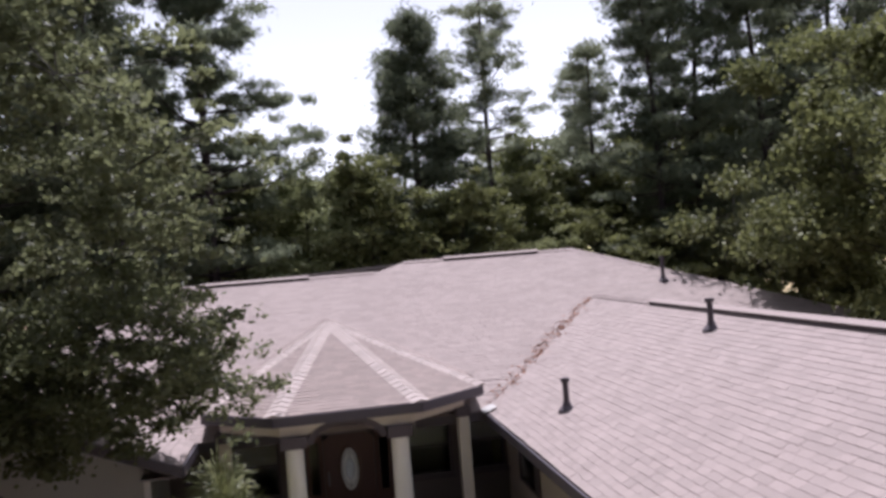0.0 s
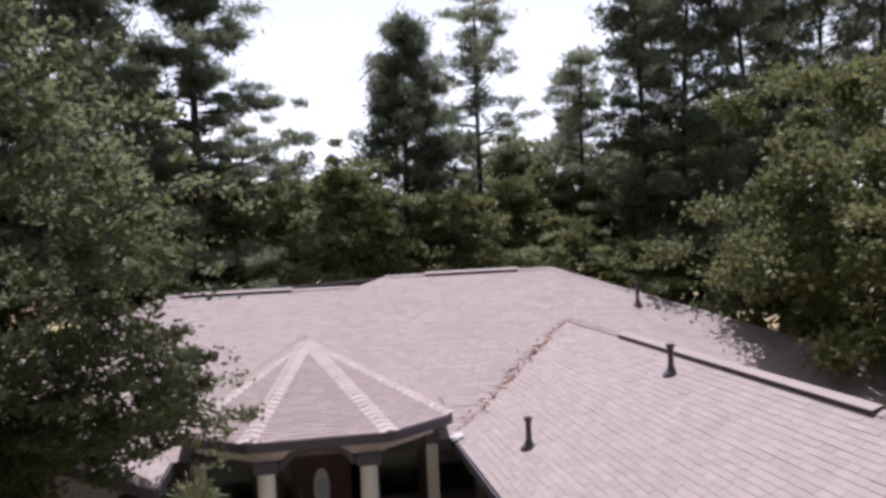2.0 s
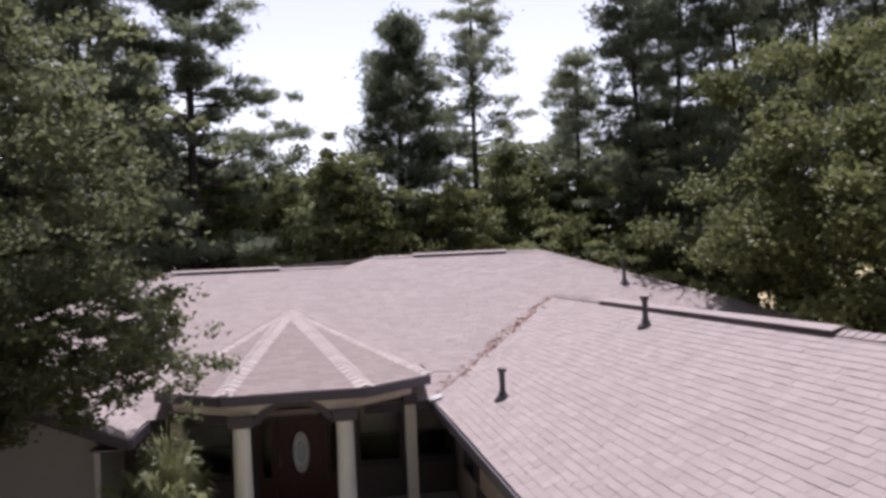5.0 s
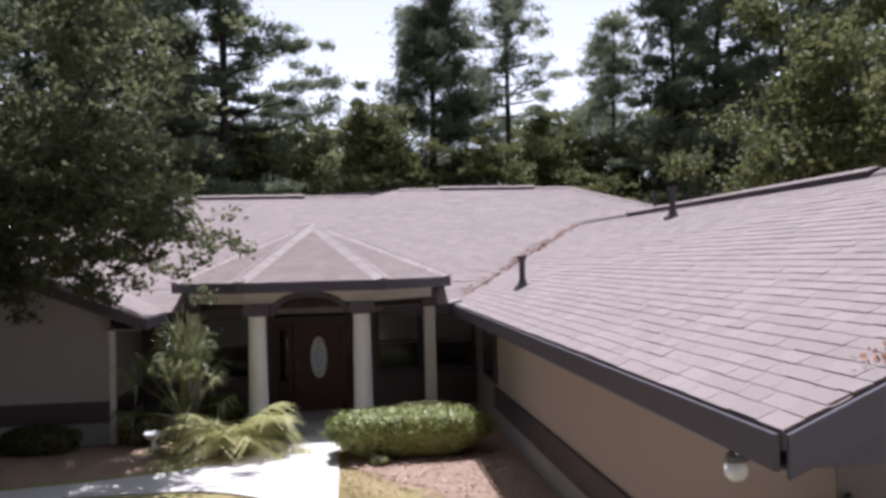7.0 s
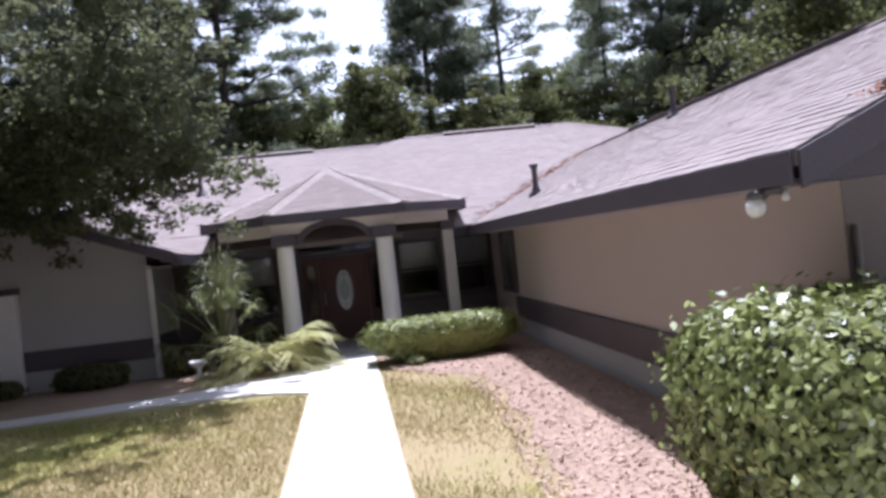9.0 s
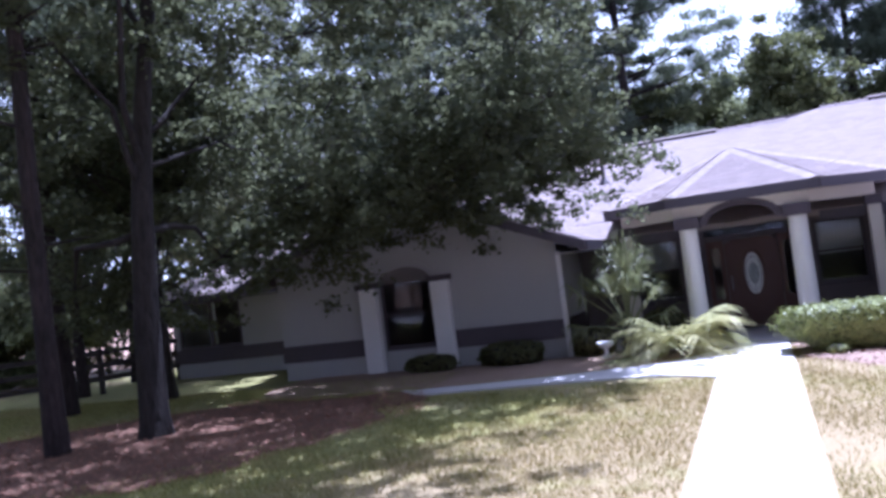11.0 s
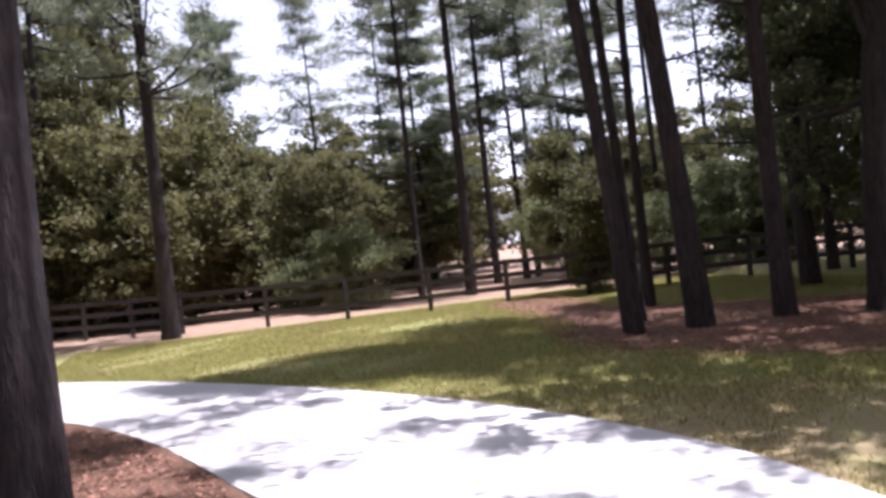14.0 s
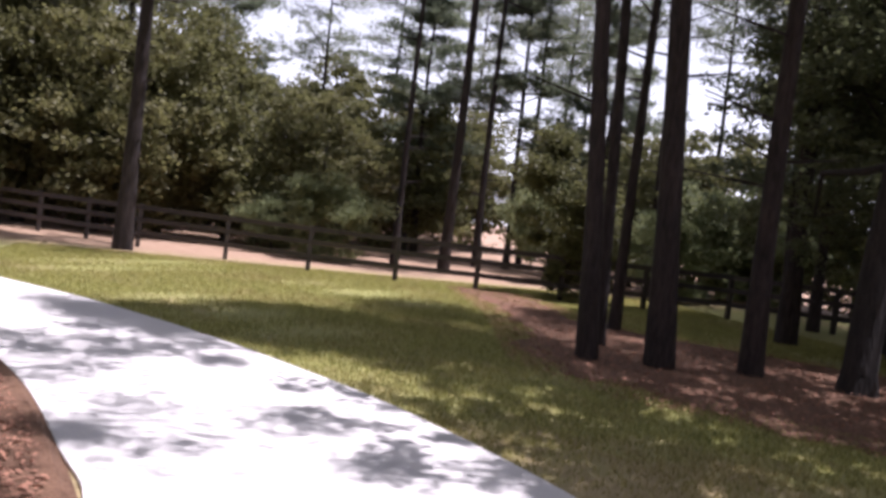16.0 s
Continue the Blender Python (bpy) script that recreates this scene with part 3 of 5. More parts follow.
# boxed eave return and sloping soffits under the gable overhang
house_part("eave_return", prism([(-0.655, -2.545, 2.235), (0.06, -2.545, 2.235), (0.06, -2.545, 2.235 + RW * 0.72), (-0.655, -2.545, 2.235 + 0.02)], (0, 0.55, 0)), GREY_TRIM, "dark boxed eave return")
house_part("soffit", prism([(0.06, -2.545, EAVE + RW * 0.72 - 0.2), (3.77, -2.545, W_TOP - 0.2), (3.77, -2.545, W_TOP - 0.17), (0.06, -2.545, EAVE + RW * 0.72 - 0.17)], (0, 0.56, 0)), SOFFIT)
house_part("soffit", prism([(3.77, -2.545, W_TOP - 0.2), (8.1, -2.545, EAVE - 0.16), (8.1, -2.545, EAVE - 0.13), (3.77, -2.545, W_TOP - 0.17)], (0, 0.56, 0)), SOFFIT)
house_part("soffit", boxes((-7.5, -6.76, 9.05, 11.9, 2.235, 2.255)), SOFFIT)
house_part("soffit", boxes((-15.3, -14.6, 9.05, 14.0, 2.235, 2.255)), SOFFIT)
# gutter end chip at the valley foot
house_part("valley_flashing", prism([(-0.78, 10.5, 2.46), (-0.5, 10.5, 2.56), (-0.5, 10.95, 2.56), (-0.78, 10.95, 2.46)], (0, 0, 0.012)), WHITE_STUCCO, "bright metal valley flashing")


def wall(name, sides, material, label="", bevel=0.0):
    if name in ("band", "side_wall", "main_wall", "west_wall", "entry_wall"):
        for k, sd in enumerate(sides):
            house_part(name, boxes(sd), material, label, bevel)
    else:
        house_part(name, boxes(*sides), material, label, bevel)


# wing walls: long west wall with a tall window near its inner end, gable end towards the drive
wall("wing_wall", [(0, 0.2, -1.976, 9.55, 0, 2.6), (0, 0.2, 9.55, 10.75, 0, 0.95), (0, 0.2, 9.55, 10.75, 2.2, 2.6), (0, 0.2, 10.75, 12.0, 0, 2.6)], STUCCO, "beige stucco side wall")
wall("band", [(-0.05, 0.0, -2.035, 9.5, 0.41, 0.83)], PLUM_TRIM, "dark plum band course", 0.006)
wall("plinth", [(-0.025, 0.0, -2.005, 9.5, 0.0, 0.41)], WHITE_STUCCO, "white painted wall base")
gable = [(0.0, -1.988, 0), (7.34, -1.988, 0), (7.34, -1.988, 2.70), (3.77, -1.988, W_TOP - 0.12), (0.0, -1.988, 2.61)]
house_part("gable_wall", prism(gable, (0, 0.012, 0)), SHADED_GABLE, "stucco gable end wall, its shade put into grey-brown")
house_part("gable_wall", prism([(max(x, 0.2), y + 0.012, z) for x, y, z in gable], (0, 0.19, 0)), SHADED_GABLE)
wall("wing_wall", [(7.34, 7.54, -1.988, 14.0, 0, 2.6)], STUCCO)
house_part("conduit", lathe([(0.014, 0.9), (0.014, 1.55), (0.026, 1.57), (0.026, 1.9), (0.01, 1.92)], 10, (0.06, -2.015, 0)), LAMP_METAL, "dark conduit on the gable corner")
wall("main_wall", [(7.54, 12.2, 11.5, 11.7, 0, 2.6), (12.0, 12.2, 11.7, 27.2, 0, 2.6), (-15.2, 12.0, 27.0, 27.2, 0, 2.6)], STUCCO)


def window(x0, x1, y, z0, z1, blind, face=-1, bars=True):
    """A dark framed window in a wall that runs east-west, with a blind behind its upper half."""
    root = house_part("window", boxes((x0 - 0.06, x1 + 0.06, y - 0.05, y + 0.02, z0 - 0.06, z0), (x0 - 0.06, x1 + 0.06, y - 0.05, y + 0.02, z1, z1 + 0.06),
                                      (x0 - 0.06, x0, y - 0.05, y + 0.02, z0, z1), (x1, x1 + 0.06, y - 0.05, y + 0.02, z0, z1)), PLUM_TRIM, "dark framed sash window")
    zm = (z0 + z1) / 2
    bits = [("rail", boxes((x0, x1, y - 0.04, y + 0.0, zm - 0.025, zm + 0.025)), PLUM_TRIM), ("pane", boxes((x0, x1, y - 0.012, y - 0.004, zm + 0.025, z1)), WINDOW_GLASS),
            ("pane", boxes((x0, x1, y + 0.006, y + 0.014, z0, zm - 0.025)), WINDOW_GLASS), ("sill", boxes((x0 - 0.1, x1 + 0.1, y - 0.11, y + 0.0, z0 - 0.12, z0 - 0.06)), PLUM_TRIM)]
    if blind:
        bits.append(("blind", boxes((x0, x1, y + 0.08, y + 0.09, z1 - (z1 - z0) * blind, z1)), BLIND))
    for name, bm, material in bits:
        ob = part(name, bm, material, root)
        ob.data.transform(HOUSE_SHIFT)
    return root


# entry wall with its openings; its dark tone stands for porch shade
FRONT = 12.0
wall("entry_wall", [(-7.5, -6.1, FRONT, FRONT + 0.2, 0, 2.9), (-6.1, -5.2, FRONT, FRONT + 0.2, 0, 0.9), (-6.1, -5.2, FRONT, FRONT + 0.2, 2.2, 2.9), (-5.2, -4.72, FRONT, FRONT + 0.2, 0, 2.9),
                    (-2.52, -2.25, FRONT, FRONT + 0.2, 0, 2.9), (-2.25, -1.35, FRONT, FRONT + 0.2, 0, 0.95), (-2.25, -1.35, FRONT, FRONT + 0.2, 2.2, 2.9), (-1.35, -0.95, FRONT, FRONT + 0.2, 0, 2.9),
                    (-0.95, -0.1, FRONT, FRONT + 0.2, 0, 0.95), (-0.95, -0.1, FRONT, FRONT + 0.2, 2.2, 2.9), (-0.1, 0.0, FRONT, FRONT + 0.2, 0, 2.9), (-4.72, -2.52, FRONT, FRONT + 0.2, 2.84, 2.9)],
     SHADED_ENTRY, "stucco entry wall, porch shade put into its dark brown")
window(-6.1, -5.2, FRONT, 0.9, 2.2, 0.5)
window(-2.25, -1.35, FRONT, 0.95, 2.2, 0.55)
window(-0.95, -0.1, FRONT, 0.95, 2.2, 0.55)
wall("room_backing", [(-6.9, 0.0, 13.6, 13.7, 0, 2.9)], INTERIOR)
side = house_part("window", boxes((-0.05, 0.02, 9.5, 9.56, 0.9, 2.25), (-0.05, 0.02, 10.74, 10.8, 0.9, 2.25), (-0.05, 0.02, 9.56, 10.74, 2.19, 2.25), (-0.05, 0.02, 9.56, 10.74, 0.9, 0.96)), PLUM_TRIM, "dark framed side window")
for nm, sides, mt in (("pane", (0.0, 0.008, 9.56, 10.74, 0.96, 2.19), WINDOW_GLASS), ("shutter", (-0.04, -0.005, 9.28, 9.49, 0.9, 2.25), PLUM_TRIM)):
    part(nm, boxes(sides), mt, side).data.transform(HOUSE_SHIFT)


def arch_outline(x0, x1, spring, crown, y, n=18):
    """Points of an arch head from x0 to x1."""
    c, r = (x0 + x1) / 2, (x1 - x0) / 2
    return [(c + r * math.cos(math.pi * k / n), y, spring + (crown - spring) * math.sin(math.pi * k / n)) for k in range(n + 1)]


def entry_door():
    """Double-leaf wide door unit: leaf with an oval light, sidelights, arched fan transom, heavy dark frame."""
    x0, x1, y = -4.72, -2.52, FRONT
    door = house_part("front_door", boxes((x0, x0 + 0.14, y - 0.08, y + 0.1, 0.06, 2.2), (x1 - 0.14, x1, y - 0.08, y + 0.1, 0.06, 2.2), (x0 + 0.14, x1 - 0.14, y - 0.07, y + 0.1, 2.08, 2.2)), PLUM_TRIM,
                      "mahogany front door with oval glass under a fanlight")

    def bit(name, bm, material, label="", bevel=0.0):
        ob = part(name, bm, material, door, label, bevel=bevel)
        ob.data.transform(HOUSE_SHIFT)
        return ob

    outer, inner = arch_outline(x0, x1, 2.2, 2.84, y), arch_outline(x0 + 0.14, x1 - 0.14, 2.2, 2.70, y)
    for (a, b), (c, d) in zip(zip(outer, outer[1:]), zip(inner, inner[1:])):
        bit("arch_block", prism([(a[0], y - 0.08, a[2]), (b[0], y - 0.08, b[2]), (d[0], y - 0.08, d[2]), (c[0], y - 0.08, c[2])], (0, 0.16, 0)), PLUM_TRIM)
    bit("fanlight", prism([(p[0], y + 0.0, p[2]) for p in inner], (0, 0.01, 0)), WINDOW_GLASS, "arched fanlight glass")
    for k in (5, 9, 13):
        p = inner[k]
        c = ((x0 + x1) / 2, y - 0.02, 2.2)
        s = Vector((p[2] - c[2], 0, -(p[0] - c[0]))).normalized() * 0.018
        bit("fan_bar", prism([Vector(c) + s, Vector((p[0], c[1], p[2])) + s, Vector((p[0], c[1], p[2])) - s, Vector(c) - s], (0, 0.02, 0)), PLUM_TRIM)
    # sidelights
    for a, b in ((x0 + 0.14, x0 + 0.52), (x1 - 0.52, x1 - 0.14)):
        bit("sidelight_panel", boxes((a, b, y - 0.03, y + 0.02, 0.06, 0.75), (a, b, y - 0.03, y + 0.02, 1.92, 2.08), (a, a + 0.09, y - 0.03, y + 0.02, 0.75, 1.92), (b - 0.09, b, y - 0.03, y + 0.02, 0.75, 1.92)), DOOR_WOOD)
        bit("sidelight_glass", boxes((a + 0.09, b - 0.09, y - 0.012, y - 0.004, 0.75, 1.92)), WINDOW_GLASS)
    # leaf with an oval opening
    a, b = x0 + 0.54, x1 - 0.54
    cx, cz, rx, rz, n = (a + b) / 2, 1.27, 0.20, 0.48, 28
    bm = bmesh.new()
    oval = [(cx + rx * math.cos(2 * math.pi * k / n), cz + rz * math.sin(2 * math.pi * k / n)) for k in range(n)]
    rect = []
    for k in range(n):
        dx, dz = math.cos(2 * math.pi * k / n), math.sin(2 * math.pi * k / n)
        s = min(((b - a) / 2) / max(abs(dx), 1e-6), (2.07 - cz if dz > 0 else cz - 0.07) / max(abs(dz), 1e-6))
        rect.append((cx + dx * s, cz + dz * s))
    rings = [[bm.verts.new((p[0], yy, p[1])) for p in ring] for ring, yy in ((rect, y + 0.03), (rect, y - 0.03), (oval, y - 0.03), (oval, y + 0.03))]
    for i in range(4):
        r, q = rings[i], rings[(i + 1) % 4]
        for k in range(n):
            bm.faces.new((r[k], r[(k + 1) % n], q[(k + 1) % n], q[k]))
    bit("leaf", bm, DOOR_WOOD)
    bit("oval_glass", prism([(px, y - 0.005, pz) for px, pz in oval], (0, 0.01, 0)), FROSTED, "pale leaded oval glass")
    for grow, wide in ((0.80, 0.008), (0.48, 0.008)):
        came = bmesh.new()
        co = [[came.verts.new((cx + (rx * grow + e) * math.cos(2 * math.pi * k / n), yy, cz + (rz * grow + e) * math.sin(2 * math.pi * k / n))) for k in range(n)] for e, yy in ((-wide, y - 0.006), (0.0, y - 0.014), (wide, y - 0.006))]
        for r, q in zip(co, co[1:]):
            for k in range(n):
                came.faces.new((r[k], r[(k + 1) % n], q[(k + 1) % n], q[k]))
        bit("lead_came", came, LAMP_METAL)
    bit("clear_centre", prism([(cx + (px - cx) * 0.47, y - 0.010, cz + (pz - cz) * 0.47) for px, pz in oval], (0, 0.004, 0)), WINDOW_GLASS, "clear centre of the oval glass")
    bit("lead_came", boxes((cx - 0.006, cx + 0.006, y - 0.014, y - 0.006, cz + rz * 0.49, cz + rz * 0.98), (cx - 0.006, cx + 0.006, y - 0.014, y - 0.006, cz - rz * 0.98, cz - rz * 0.49)), LAMP_METAL)
    ring = bmesh.new()
    ro = [[ring.verts.new((cx + (rx + e) * math.cos(2 * math.pi * k / n), yy, cz + (rz + e) * math.sin(2 * math.pi * k / n))) for k in range(n)] for e, yy in ((-0.01, y - 0.03), (0.0, y - 0.055), (0.05, y - 0.05), (0.06, y - 0.03))]
    for r, q in zip(ro, ro[1:]):
        for k in range(n):
            ring.faces.new((r[k], r[(k + 1) % n], q[(k + 1) % n], q[k]))
    bit("oval_moulding", ring, DOOR_WOOD)
    bit("handle", boxes((a + 0.06, a + 0.10, y - 0.08, y - 0.03, 0.95, 1.25)), LAMP_METAL, "brass pull handle", 0.01)


entry_door()

# portico: half octagon on columns
PEAVE = 3.045
PORT = [(-6.54, 10.70), (-5.08, 9.48), (-2.22, 9.48), (-0.76, 10.62), (-0.76, 13.0), (-6.54, 13.0)]
P_TOP = (-3.80, 14.3, 4.39)


def build_portico():
    e = [(x, y, PEAVE) for x, y in PORT]
    back = (-3.80, 16.1, 4.39)
    planes = [[e[1], e[2], P_TOP], [e[2], e[3], P_TOP], [e[0], e[1], P_TOP], [e[3], (-0.76, 12.6, PEAVE + 0.05), back, P_TOP], [(-6.54, 12.6, PEAVE + 0.05), e[0], P_TOP, back]]
    for k, pl in enumerate(planes):
        slab = roof_slab("portico_roof", pl, 0.09)
        cover(slab, pl, material=PORTICO_SHINGLE)
    for a in (e[1], e[2], e[3], e[0]):
        cap_run("hip_cap_shingle", a, P_TOP, 0.20, HIP_CAP, 0.035)
    for a, b in ((e[0], e[1]), (e[1], e[2]), (e[2], e[3]), (e[3], (-0.76, 12.4, PEAVE)), ((-6.54, 12.4, PEAVE), e[0])):
        fascia((a[0], a[1], PEAVE - 0.012), (b[0], b[1], PEAVE - 0.012), 0.19)
    house_part("portico_ceiling", prism([(x * 0.985 - 0.05, y + 0.04, PEAVE - 0.17) for x, y in PORT[:4]] + [(-0.75, 12.0, PEAVE - 0.17), (-6.5, 12.0, PEAVE - 0.17)], (0, 0, 0.02)), SOFFIT, "shaded porch ceiling")
    # frieze whose arch springs from the two front capitals, with a dark archivolt set into it
    outer, inner = arch_outline(-4.50, -2.91, 2.42, 2.86, 9.64, 18), arch_outline(-4.36, -3.05, 2.42, 2.74, 9.64, 18)
    front = [(-4.99, 9.66, 2.90), (-4.99, 9.66, 2.62), (-4.50, 9.66, 2.62)] + [(x, 9.66, z) for x, y, z in outer[::-1] if z > 2.62] + [(-2.91, 9.66, 2.62), (-2.42, 9.66, 2.62), (-2.42, 9.66, 2.90)]
    house_part("frieze", prism(front, (0, 0.24, 0)), CREAM, "cream frieze above a dark arch")
    for (p, q), (u, v) in zip(zip(outer, outer[1:]), zip(inner, inner[1:])):
        house_part("archivolt_block", prism([p, q, v, u], (0, 0.28, 0)), PLUM_TRIM)
    for a, b in (((-2.43, 9.70), (-1.14, 10.80)), ((-4.98, 9.70), (-6.22, 10.80))):
        d = (Vector((*b, 0)) - Vector((*a, 0))).normalized()
        s = Vector((-d.y, d.x, 0)) * (0.22 if a[0] > -3 else -0.22)
        house_part("frieze", prism([(a[0], a[1], 2.62), (b[0], b[1], 2.62), (b[0], b[1], 2.92), (a[0], a[1], 2.92)], s), CREAM)
    for x, y in ((-1.20, 10.78), (-6.15, 10.78)):
        post = house_part("porch_post", boxes((x - 0.12, x + 0.12, y - 0.12, y + 0.12, 0.06, 2.42)), CREAM, "slim cream porch post", 0.01)
        part("capital", boxes((x - 0.16, x + 0.16, y - 0.16, y + 0.16, 2.42, 2.62)), PLUM_TRIM, post, "dark capital block", bevel=0.01).data.transform(HOUSE_SHIFT)
    for x, y in ((-4.74, 9.78), (-2.67, 9.78)):
        col = house_part("column", lathe([(0.22, 0.06), (0.22, 0.14), (0.195, 0.16), (0.19, 0.9), (0.175, 2.36), (0.19, 2.38)], 24, (x, y, 0)), COLUMN, "white painted round porch column", smooth=False)
        col.data.polygons.foreach_set("use_smooth", [True] * len(col.data.polygons))
        part("capital", boxes((x - 0.25, x + 0.25, y - 0.25, y + 0.25, 2.38, 2.62)), PLUM_TRIM, col, "dark capital block", bevel=0.01).data.transform(HOUSE_SHIFT)


build_portico()

# left gable wing: an arched, recessed window between two pilasters with dark capitals
GW, GE = -14.6, -7.5
hole0, hole1, hz0, hz1 = -11.84, -10.50, 0.5, 2.06
house_part("gable_wall", prism([(GW, 9.65, 0), (hole0, 9.65, 0), (hole0, 9.65, 3.78), (GW, 9.65, 2.62)], (0, 0.2, 0)), WHITE_STUCCO, "off-white stucco gable front in tree shade")
house_part("gable_wall", prism([(hole1, 9.65, 0), (GE, 9.65, 0), (GE, 9.65, 2.62), (hole1, 9.65, 3.88)], (0, 0.2, 0)), WHITE_STUCCO)
head = arch_outline(hole0, hole1, hz1, 2.42, 9.65, 14)
house_part("gable_wall", prism([(hole0, 9.65, 3.78), *head[::-1], (hole1, 9.65, 3.88), (-11.05, 9.65, 4.06)], (0, 0.2, 0)), WHITE_STUCCO)
wall("gable_wall", [(hole0, hole1, 9.65, 9.85, 0, hz0)], WHITE_STUCCO)
wall("side_wall", [(GE - 0.2, GE, 9.85, 12.0, 0, 2.6), (GW, GW + 0.2, 9.85, 14.6, 0, 2.6)], WHITE_STUCCO)
wall("band", [(-10.02, GE + 0.02, 9.60, 9.65, 0.44, 0.84), (GW - 0.02, -12.30, 9.60, 9.65, 0.44, 0.84), (GE, GE + 0.05, 9.65, 11.9, 0.44, 0.84), (GW - 0.05, GW, 9.65, 14.5, 0.44, 0.84)], PLUM_TRIM, "dark plum band course", 0.0)
for a, b in ((hole1 + 0.02, -10.04), (-12.30, hole0 - 0.02)):
    pil = house_part("pilaster", boxes((a, b, 9.48, 9.65, 0, 2.0)), COLUMN, "white pilaster beside the window", 0.01)
    part("capital", boxes((a - 0.06, b + 0.06, 9.43, 9.65, 2.0, 2.13)), PLUM_TRIM, pil, "dark capital block", bevel=0.008).data.transform(HOUSE_SHIFT)
outer, inner = arch_outline(hole0 - 0.1, hole1 + 0.1, hz1 + 0.07, 2.54, 9.60), arch_outline(hole0, hole1, hz1 + 0.07, 2.44, 9.60)
for (p, q), (u, v) in zip(zip(outer, outer[1:]), zip(inner, inner[1:])):
    house_part("arch_block", prism([p, q, v, u], (0, 0.05, 0)), WHITE_STUCCO)
window(hole0 + 0.05, hole1 - 0.05, 9.80, 0.6, 2.05, 0.0)
house_part("arch_panel", prism([(x, 9.74, z) for x, y, z in head], (0, 0.04, 0)), SHADED_GABLE, "panel in the window arch, coloured dark for shade")
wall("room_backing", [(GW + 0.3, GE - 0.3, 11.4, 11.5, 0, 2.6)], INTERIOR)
wall("corner_board", [(GE - 0.02, GE + 0.08, 9.58, 9.68, 0, 2.3)], COLUMN, "white corner board")
# set-back west end: white wall, a dark covered opening in its western half
WY = 12.6
wall("west_wall", [(-17.9, GW, WY, WY + 0.2, 0, 2.5), (-20.2, -17.9, WY, WY + 0.2, 0, 0.9), (-20.2, -17.9, WY, WY + 0.2, 2.25, 2.5), (-20.4, -20.2, WY, WY + 8.0, 0, 2.5)], WHITE_STUCCO, "white stucco west end wall")
wall("band", [(-20.45, GW, WY - 0.05, WY, 0.44, 0.84)], PLUM_TRIM, "", 0.0)
window(-20.1, -19.05, WY + 0.05, 0.95, 2.2, 0.0)
window(-18.93, -18.0, WY + 0.05, 0.95, 2.2, 0.0)
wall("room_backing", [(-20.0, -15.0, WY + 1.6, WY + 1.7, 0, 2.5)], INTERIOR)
wz = EAVE + RM * 4.6
for pl in ([(-21.0, WY - 0.7, EAVE), (-15.0, WY - 0.7, EAVE), (-12.0, WY + 3.9, wz), (-18.0, WY + 3.9, wz)], [(-21.0, WY + 8.5, EAVE), (-21.0, WY - 0.7, EAVE), (-18.0, WY + 3.9, wz)]):
    slab = roof_slab("west_roof", pl, 0.1)
    cover(slab, pl)
fascia((-15.0, WY - 0.71, EAVE - 0.015), (-21.0, WY - 0.71, EAVE - 0.015), 0.2)
fascia((-0.7, 10.86, EAVE - 0.015), (-2.2, 10.86, EAVE - 0.015), 0.2, 0.02)
fascia((-5.0, 10.86, EAVE - 0.015), (-6.7, 10.86, EAVE - 0.015), 0.2, 0.02)


def wall_lamp():
    """A round white globe on a short bracket, with a small spotlight beside it."""
    x, y, z = -0.57, -2.50, 2.235
    lamp = tagged(empty("wall_lamp", (x, y, z)), "outdoor wall lamp with a white globe and a side spot", "lamp")

    def bit(name, bm, material, smooth=True):
        return part(name, bm, material, lamp, smooth=smooth)

    bit("backplate", lathe([(0.075, -0.05), (0.085, -0.03), (0.085, 0.0)], 16), LAMP_METAL)
    verts, faces = [], []
    tube_arrays([(0, 0, -0.03), (-0.04, 0.0, -0.06), (-0.10, 0.0, -0.05)], [0.018, 0.018, 0.018], 8, verts, faces)
    mesh_object("arm", verts, faces, LAMP_METAL, lamp, True)
    bm = bmesh.new()
    bmesh.ops.create_uvsphere(bm, u_segments=20, v_segments=12, radius=0.07)
    bit("globe", bm, LAMP_GLASS).location = (-0.11, 0, -0.125)
    bit("cap", lathe([(0.06, -0.09), (0.055, -0.05), (0.03, -0.03)], 16), LAMP_METAL).location = (-0.11, 0, 0.02)
    verts, faces = [], []
    tube_arrays([(0, 0, -0.03), (0.05, -0.03, -0.035), (0.10, -0.05, -0.04)], [0.018, 0.018, 0.018], 8, verts, faces)
    mesh_object("spot_arm", verts, faces, LAMP_METAL, lamp, True)
    bit("spot", lathe([(0.03, 0.0), (0.042, 0.05), (0.055, 0.11), (0.045, 0.10)], 14), LAMP_GLASS).matrix_local = pose(0.09, -0.05, -0.03, 150, 25, 0) @ Matrix.Diagonal((0.5, 0.5, 0.65, 1))




wall_lamp()


